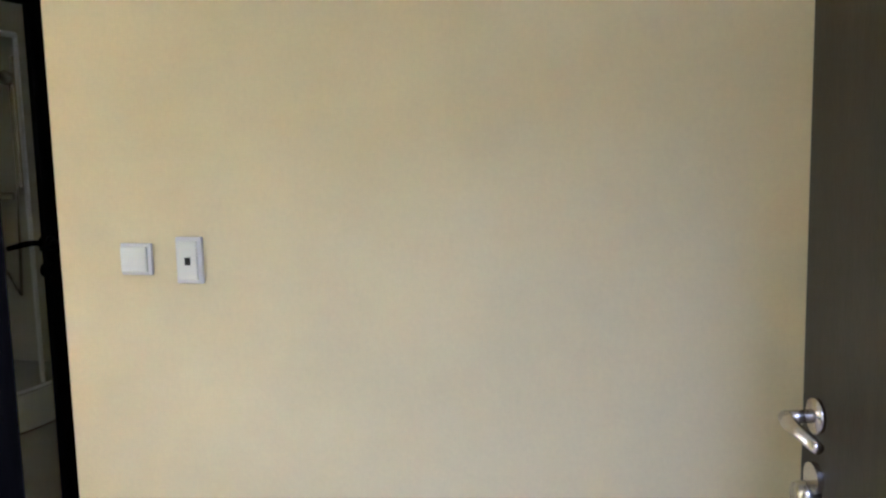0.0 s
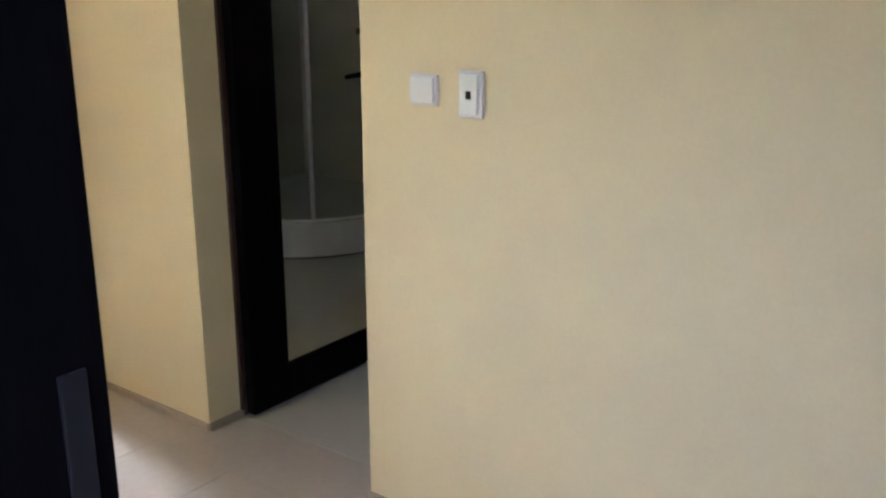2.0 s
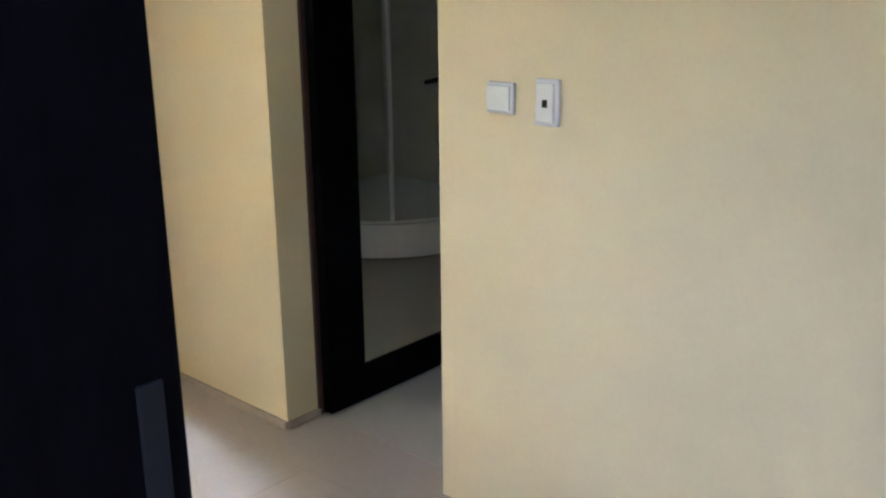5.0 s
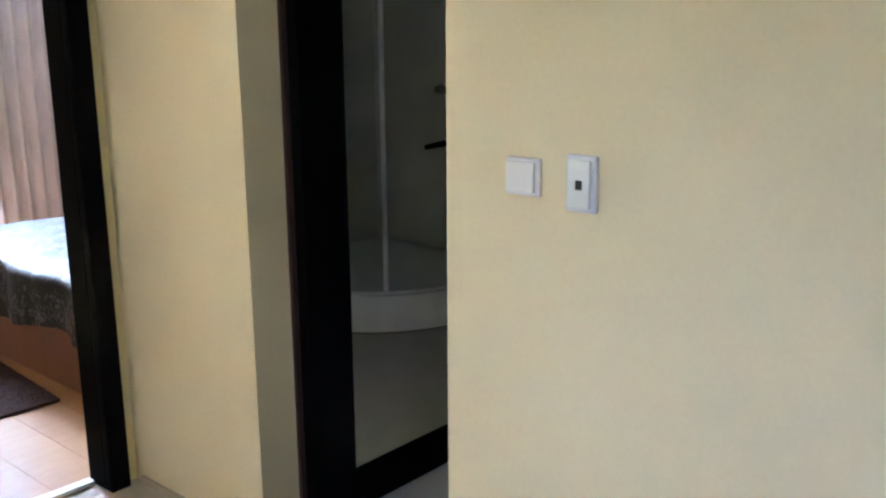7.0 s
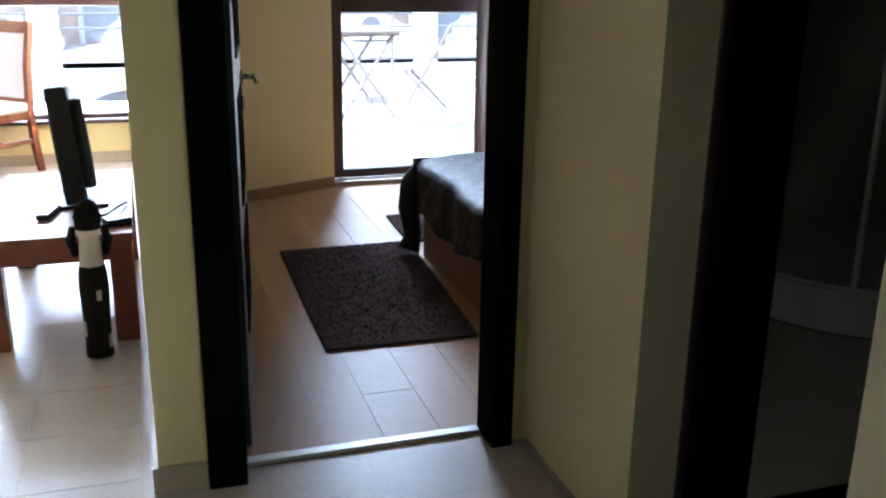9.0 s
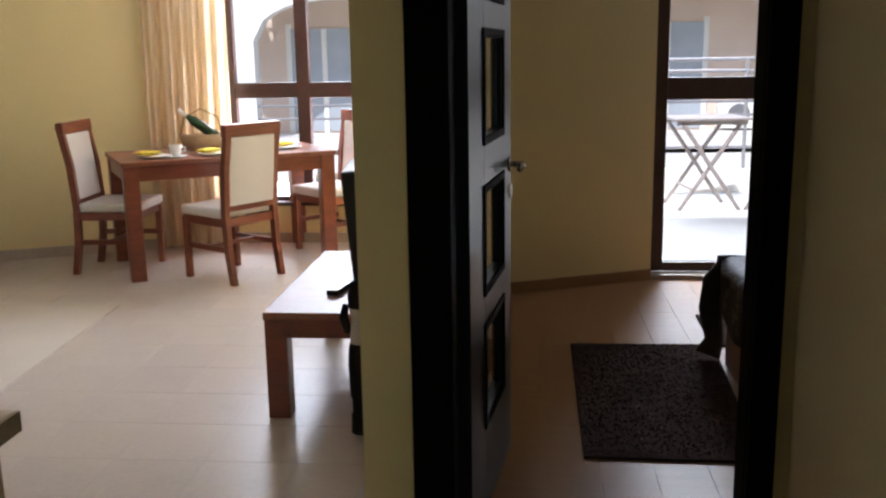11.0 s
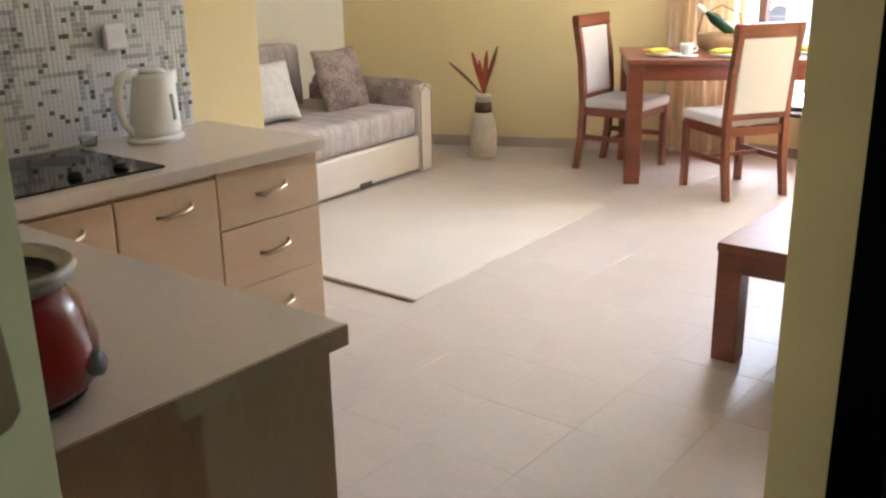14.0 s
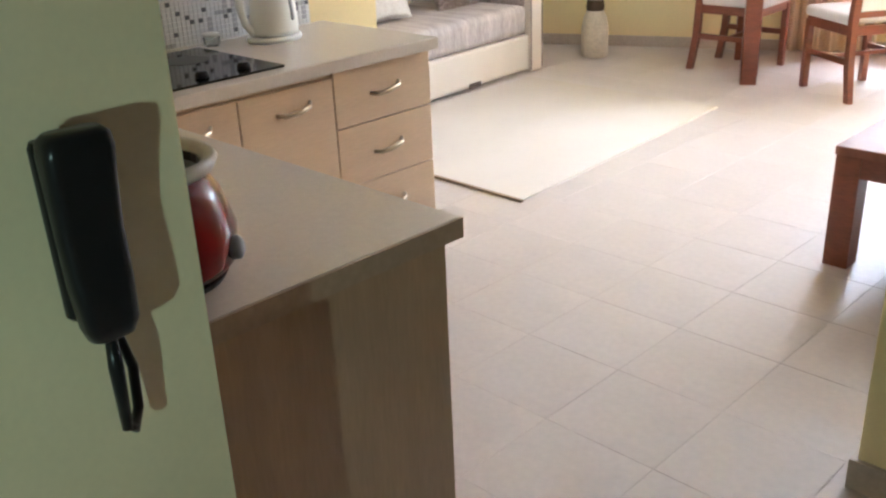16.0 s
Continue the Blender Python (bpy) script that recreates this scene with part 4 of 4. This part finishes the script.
def curtain(name, x0, x1, y0, y1, z0, z1, waves, amp, material, label):
    b = bmesh.new()
    n = waves * 10
    cols = []
    d = Vector((x1 - x0, y1 - y0, 0))
    nrm = Vector((-d.y, d.x, 0)).normalized()
    for i in range(n + 1):
        f = i / n
        col = []
        for j in range(9):
            g = j / 8
            sway = amp * (0.6 + 0.6 * (1 - g)) * math.sin(2 * math.pi * waves * f + 0.6 * math.sin(5 * g)) + 0.3 * amp * math.sin(2 * math.pi * waves * 0.37 * f + 2)
            p = Vector((x0, y0, 0)) + d * f + nrm * sway
            col.append(b.verts.new((p.x, p.y, z0 + (z1 - z0) * g)))
        cols.append(col)
    for a, c in zip(cols, cols[1:]):
        for j in range(8):
            b.faces.new((a[j], c[j], c[j + 1], a[j + 1]))
    t = thing(name, pose(0, 0, 0), label, "curtain")
    part("cloth", b, material, t, "", True)
    part("rod", tube([(x0, y0, z1 + 0.01), (x1, y1, z1 + 0.01)], 0.012), M_FRAMEW, t)
    return t


curtain("curtain", -3.52, -2.95, 5.88, 6.12, 0.03, 2.57, 7, 0.035, M_CURT, "gold curtain hanging in folds beside the living room window")
curtain("curtain", 1.12, 1.72, 5.02, 5.02, 0.05, 2.57, 6, 0.03, M_CURG, "grey curtain hanging beside the bedroom window")
so = thing("wall_socket", pose(-3.93, 5.80, 0.42, 0, 0, 24.1), "white wall socket low on the yellow wall", "socket")
part("plate", bx(-0.04, 0.04, -0.014, 0.0, -0.04, 0.04, bevel=0.005), M_WPLAST, so)

# ---- bedroom ----
bed = thing("bed", pose(0, 0, 0), "double bed with reddish wooden frame and dark bedspread", "bed")
part("frame", bx(0.25, 2.25, 1.80, 3.36, 0.0, 0.27, bevel=0.01), M_BEDW, bed, "reddish wooden bed frame")
part("mattress", bx(0.25, 2.22, 1.80, 3.36, 0.27, 0.50, bevel=0.05), M_BEDF, bed, "", True)
part("headboard", bx(2.25, 2.31, 1.76, 3.40, 0.0, 0.95, bevel=0.01), M_BEDW, bed)
sp = thing("bedspread", pose(0, 0, 0), "dark shiny bedspread draped over the bed's foot", "bedspread")
b = bmesh.new()
rows = []
n, q = 26, 30
for i in range(n + 1):
    y = 1.78 + (3.40 - 1.78) * i / n
    row = []
    for j in range(q + 1):
        f = j / q
        wob = 0.012 * math.sin(9 * y + 3 * f) + 0.008 * math.sin(23 * y)
        if f < 0.35:
            row.append((0.205 + wob + 0.02 * math.sin(14 * y) * (1 - f / 0.35), y, 0.25 + 0.025 * math.sin(6 * y) + (0.25 - 0.025 * math.sin(6 * y)) * (f / 0.35)))
        else:
            u = (f - 0.35) / 0.65
            row.append((0.205 + 0.05 * min(1, u * 8) + u * 1.4, y, 0.508 + 0.018 * min(1, u * 8) + 0.010 * math.sin(11 * y + 8 * u) * math.sin(7 * u)))
    rows.append([b.verts.new(c) for c in row])
for a, c in zip(rows, rows[1:]):
    for j in range(q):
        b.faces.new((a[j], a[j + 1], c[j + 1], c[j]))
part("cover", b, M_SPREAD, sp, "", True)
part("corner_tail", tube([(0.25, 3.37, 0.48), (0.21, 3.40, 0.38), (0.18, 3.40, 0.26), (0.20, 3.38, 0.12), (0.17, 3.36, 0.045)], [0.05, 0.075, 0.055, 0.045, 0.06], seg=10), M_BEDF, sp, "gathered black corner of the spread", True)
b = bmesh.new()
side = [[b.verts.new((0.20 + 1.35 * i / 20, 3.395 + 0.012 * math.sin(i * 1.7), z)) for z in (0.22, 0.36, 0.52)] for i in range(21)]
for a, c in zip(side, side[1:]):
    for j in range(2):
        b.faces.new((a[j], c[j], c[j + 1], a[j + 1]))
part("side_drop", b, M_SPREAD, sp, "", True)


def shag(name, poly, label, material=M_MAT):
    """A shaggy mat: a backing and short tufts all over."""
    r = thing(name, pose(0, 0, 0), label, "rug")
    part("backing", prism(poly, 0.0, 0.012), material, r)
    rr = random.Random(7)
    vs, fs = [], []
    (ax, ay), (bx_, by), (cx, cy), (dx, dy) = poly
    for i in range(5200):
        u, w = rr.random(), rr.random()
        x = (1 - w) * ((1 - u) * ax + u * bx_) + w * ((1 - u) * dx + u * cx)
        y = (1 - w) * ((1 - u) * ay + u * by) + w * ((1 - u) * dy + u * cy)
        a, ln = rr.uniform(0, 6.283), rr.uniform(0.003, 0.006)
        tx, ty = ln * 0.7 * math.cos(a), ln * 0.7 * math.sin(a)
        k = len(vs)
        vs += [(x - 0.006 * math.sin(a), y + 0.006 * math.cos(a), 0.011), (x + 0.006 * math.sin(a), y - 0.006 * math.cos(a), 0.011), (x + tx, y + ty, 0.011 + ln)]
        fs.append((k, k + 1, k + 2))
    me = bpy.data.meshes.new("shag")
    me.from_pydata(vs, [], fs)
    me.materials.append(material)
    o = tagged(new("shag", me), "", "", "", "stuff")
    o.parent = r
    return r


shag("bedside_mat", [(-0.475, 2.265), (0.16, 2.25), (0.25, 3.63), (-0.462, 3.62)], "dark brown shaggy mat on the laminate floor")
shag("bedside_mat", [(0.24, 3.62), (1.5, 3.66), (1.5, 4.22), (0.26, 4.18)], "grey brown mat beyond the bed")

# ---- outdoors ----
structure("ground", bx(-300, 300, 5.0, 400, -3.6, -3.4), M_GROUND, "pale paved ground outside")
structure("balcony_floor", bx(-1.0, 4.2, 5.28, 9.2, -0.22, -0.02), M_DECK, "pale tiled balcony floor")
structure("balcony_parapet", bx(-1.0, 4.2, 9.05, 9.2, -0.02, 0.22), M_STONE, "low white rendered balcony kerb")
rail = thing("balcony_railing", pose(0, 0, 0), "grey steel balcony railing", "railing")
for z in (0.45, 1.24, 1.36):
    part("rail", tube([(-1.0, 9.12, z), (4.2, 9.12, z)], 0.018), M_RAIL, rail)
for x in (-0.9, 0.35, 1.6, 2.85, 4.1):
    part("post", tube([(x, 9.12, 0.22), (x, 9.12, 1.36)], 0.02), M_RAIL, rail)

ft = thing("folding_table", pose(0.99, 8.1, -0.02, 0, 0, 8), "weathered wooden folding table on the balcony", "table")
for i in range(7):
    part("slat", bx(-0.36, 0.36, -0.30 + 0.087 * i, -0.225 + 0.087 * i, 0.84, 0.862, bevel=0.003), M_TEAK, ft)
for y in (-0.24, 0.24):
    part("bearer", bx(-0.33, 0.33, y - 0.015, y + 0.015, 0.80, 0.84), M_TEAK, ft)
    part("leg", tube([(-0.28, y + 0.03, 0.0), (0.28, y + 0.03, 0.81)], 0.02, seg=6), M_TEAK, ft)
    part("leg", tube([(0.28, y - 0.02, 0.0), (-0.28, y - 0.02, 0.81)], 0.02, seg=6), M_TEAK, ft)
part("stretcher", tube([(-0.16, -0.24, 0.2), (-0.16, 0.27, 0.2)], 0.012, seg=6), M_TEAK, ft)
fc = thing("folding_chair", pose(1.66, 8.0, -0.02, 0, 0, 70), "weathered wooden folding chair on the balcony", "chair")
for i in range(5):
    part("seat_slat", bx(-0.21, 0.21, -0.20 + 0.085 * i, -0.13 + 0.085 * i, 0.46, 0.48, bevel=0.003), M_TEAK, fc)
for x in (-0.21, 0.21):
    part("leg", tube([(x, 0.25, 0), (x, -0.24, 0.90)], 0.018, seg=6), M_TEAK, fc)
    part("leg", tube([(x * 0.9, -0.25, 0), (x * 0.9, 0.20, 0.46)], 0.018, seg=6), M_TEAK, fc)
for z in (0.62, 0.74, 0.86):
    part("back_slat", bx(-0.21, 0.21, -0.235 - 0.0, -0.215, z - 0.035, z + 0.035, m=pose(0, 0.54 * (0.62 - z) + 0.12, 0)), M_TEAK, fc)


def far_house():
    """The house across: a white front with arched loggias, rails and recessed windows."""
    h = thing("apartment_building", pose(0, 0, 0), "white apartment building opposite with arched loggias", "building")
    Y, D = 17.0, 1.6
    bays = [(-9.4, -6.4), (-5.9, -2.9), (-2.4, 0.6), (1.1, 4.1), (4.6, 7.6)]
    floors = [(-3.4, -0.4), (-0.3, 2.9), (3.1, 6.3)]
    part("wall", bx(-12, 12, Y + D, Y + D + 0.3, -3.4, 9.5), M_ORANGE, h, "terracotta loggia back wall")
    part("roof", bx(-12.5, 12.5, Y - 0.4, Y + 9, 9.5, 9.8), M_STONE, h)
    part("side_wall", bx(-12, -11.7, Y, Y + 8, -3.4, 9.5), M_STONE, h)
    part("side_wall", bx(11.7, 12, Y, Y + 8, -3.4, 9.5), M_STONE, h)
    xs = [-12] + [c for ab in bays for c in ab] + [12]
    for i in range(0, len(xs), 2):
        part("pier", bx(xs[i], xs[i + 1], Y, Y + 0.35, -3.4, 9.5), M_STONE, h)
    for z0, z1 in floors:
        for a, c in bays:
            part("loggia_floor", bx(a, c, Y, Y + D, z0 - 0.15, z0 + 0.15), M_STONE, h)
            b = bmesh.new()
            n = 14
            zs0, rise = z1 - 1.15, 0.75
            lo = [(a + (c - a) * i / n, zs0 + rise * math.sqrt(max(0, 1 - (2 * i / n - 1) ** 2))) for i in range(n + 1)]
            for y in (Y, Y + 0.35):
                r0 = [b.verts.new((x, y, z)) for x, z in lo]
                r1 = [b.verts.new((x, y, z1 + 0.05)) for x, z in lo]
                for i in range(n):
                    b.faces.new((r0[i], r0[i + 1], r1[i + 1], r1[i]))
                if y == Y:
                    f0 = r0
            for i in range(n):
                b.faces.new((f0[i], f0[i + 1], r0[i + 1], r0[i]))
            part("arch", b, M_STONE, h)
            wd = part("window", bx(a + 0.35, a + 1.75, Y + D - 0.05, Y + D + 0.02, z0 + 0.2, z0 + 2.3), M_FARGL, h)
            fb = bx(a + 0.25, a + 0.35, Y + D - 0.08, Y + D + 0.02, z0 + 0.15, z0 + 2.4)
            box(fb, a + 1.75, a + 1.85, Y + D - 0.08, Y + D + 0.02, z0 + 0.15, z0 + 2.4)
            box(fb, a + 1.0, a + 1.1, Y + D - 0.08, Y + D + 0.02, z0 + 0.15, z0 + 2.3)
            part("frame", fb, M_STONE, wd)
            for z in (0.55, 0.8, 1.05):
                part("rail", tube([(a, Y + 0.1, z0 + z), (c, Y + 0.1, z0 + z)], 0.025, seg=6), M_RAIL, h)
            ac = part("air_conditioner", bx(c - 0.95, c - 0.2, Y + D - 0.35, Y + D, z0 + 0.2, z0 + 0.75, bevel=0.03), M_WPLAST, h, "white air conditioner")
            part("fan_grille", tube([(c - 0.55, Y + D - 0.36, z0 + 0.47), (c - 0.55, Y + D - 0.345, z0 + 0.47)], 0.22, seg=18), M_GPLAST, ac)


far_house()

# ---- pieces of the floors and the splashback ----
TS, GAP = 0.345, 0.0018


def piece(name, me, parent, x, y, z=0.0):
    o = new(name, me)
    o.location = (x, y, z)
    o.parent = parent
    return o


def tile_mesh(name, w, d, material, t=0.010, e=0.0007):
    b = bmesh.new()
    lo = [b.verts.new(c) for c in ((0, 0, -t), (w, 0, -t), (w, d, -t), (0, d, -t))]
    md = [b.verts.new(c) for c in ((0, 0, -e), (w, 0, -e), (w, d, -e), (0, d, -e))]
    hi = [b.verts.new(c) for c in ((e, e, 0), (w - e, e, 0), (w - e, d - e, 0), (e, d - e, 0))]
    b.faces.new(hi)
    for r, s in ((lo, md), (md, hi)):
        for i in range(4):
            b.faces.new((r[i], r[(i + 1) % 4], s[(i + 1) % 4], s[i]))
    me = bpy.data.meshes.new(name)
    b.to_mesh(me)
    b.free()
    me.materials.append(material)
    return me


TILE = tile_mesh("tile", TS - GAP, TS - GAP, M_TILE)
for i in range(-13, 5):
    for j in range(-5, 15):
        x, y = -1.525 + i * TS, 1.485 + j * TS
        if x + TS > 0.15:
            continue
        cx, cy = x + TS / 2, y + TS / 2
        hall = -1.66 < cx < 0.0 and -0.3 < cy < 1.40
        live = cx < -1.10 and 1.25 < cy < 5.30 + 0.45 * (cx + 5.2) + 0.55 and cx > -5.9 and not (cx < -3.5 and cy < 2.0)
        kit = -2.95 < cx <= -1.60 and 0.45 < cy <= 1.3
        if (hall or live or kit) and not (y + TS > 1.47 and x + TS > -1.0 and cx > -1.0):
            piece("tile", TILE, floor, x, y)
rest_v, rest_f = [], []
for i in range(-9, 5):
    for j in range(-14, -5):
        x, y = -1.525 + i * TS, 1.485 + j * TS
        if x + TS > 0.143 or y < -3.0:
            continue
        k = len(rest_v)
        rest_v += [(x, y, 0), (x + TS - GAP, y, 0), (x + TS - GAP, y + TS - GAP, 0), (x, y + TS - GAP, 0)]
        rest_f.append((k, k + 1, k + 2, k + 3))
for j in range(-5, 0):
    x, y = -1.525 + 4 * TS, 1.485 + j * TS
    k = len(rest_v)
    rest_v += [(x, y, 0), (0.14, y, 0), (0.14, y + TS - GAP, 0), (x, y + TS - GAP, 0)]
    rest_f.append((k, k + 1, k + 2, k + 3))
me = bpy.data.meshes.new("tile_rest")
me.from_pydata(rest_v, [], rest_f)
me.materials.append(M_TILE)
o = tagged(new("tile_rest", me), "", "", "", "stuff")
o.parent = floor

PL, PW = 1.29, 0.192
PLANK = tile_mesh("plank", PW - 0.0008, PL - 0.0008, M_LAM, e=0.0005)
for i in range(22):
    for j in range(-1, 4):
        x, y = -1.0 + i * PW, 1.48 + j * PL + (i * 0.43 % 1.0) * PL
        if x + PW > 3.1 or y > 4.95 or y + PL < 1.5:
            continue
        if y < 1.48 or y + PL > 5.28:
            y0, y1 = max(y, 1.48), min(y + PL, 5.26)
            piece("plank", tile_mesh("plank_cut", PW - 0.0008, y1 - y0 - 0.0015, M_LAM, e=0.0005), floor_bed, x, y0)
        else:
            piece("plank", PLANK, floor_bed, x, y)

# mosaic: white squares, grey runs of three to six, single dark ones; those beside the kettle are single pieces
MS, GJ = 0.0175, 0.002
NY, NZ = 101, 51
rr = random.Random(5)
shade = [[0] * NZ for _ in range(NY)]
for _ in range(430):
    i, j, n, up = rr.randrange(NY), rr.randrange(NZ), rr.randint(3, 6), rr.random() < 0.5
    kind = 1 if rr.random() < 0.7 else 2
    for q in range(n):
        y, z = (i, j + q) if up else (i + q, j)
        if y < NY and z < NZ:
            shade[y][z] = kind
for _ in range(330):
    shade[rr.randrange(NY)][rr.randrange(NZ)] = 3
MOS = []
for m_ in M_MOSAICS:
    sq = bx(0, 0.004, 0, MS - GJ, 0, MS - GJ)
    me = bpy.data.meshes.new("mosaic_tile")
    sq.to_mesh(me)
    sq.free()
    me.materials.append(m_)
    MOS.append(me)
vs, fs, ids = [], [], []
count = 0
for j in range(NZ):
    for i in range(NY):
        y, z = -0.08 + i * MS, TZ + 0.004 + j * MS
        if 1.10 < y < 1.62 and 2 < j < 13 and count < 300:
            piece("mosaic_tile", MOS[shade[i][j]], bs, -3.494, y, z)
            count += 1
            continue
        k = len(vs)
        a, c, e, f = y, y + MS - GJ, z, z + MS - GJ
        vs += [(-3.494, a, e), (-3.494, c, e), (-3.494, c, f), (-3.494, a, f), (-3.49, a, e), (-3.49, c, e), (-3.49, c, f), (-3.49, a, f)]
        fs += [(k + 4, k + 5, k + 6, k + 7), (k, k + 1, k + 5, k + 4), (k + 1, k + 2, k + 6, k + 5), (k + 2, k + 3, k + 7, k + 6), (k + 3, k, k + 4, k + 7)]
        ids += [shade[i][j]] * 5
me = bpy.data.meshes.new("mosaic_rest")
me.from_pydata(vs, [], fs)
for m_ in M_MOSAICS:
    me.materials.append(m_)
me.polygons.foreach_set("material_index", ids)
o = tagged(new("mosaic_rest", me), "", "", "", "stuff")
o.parent = bs
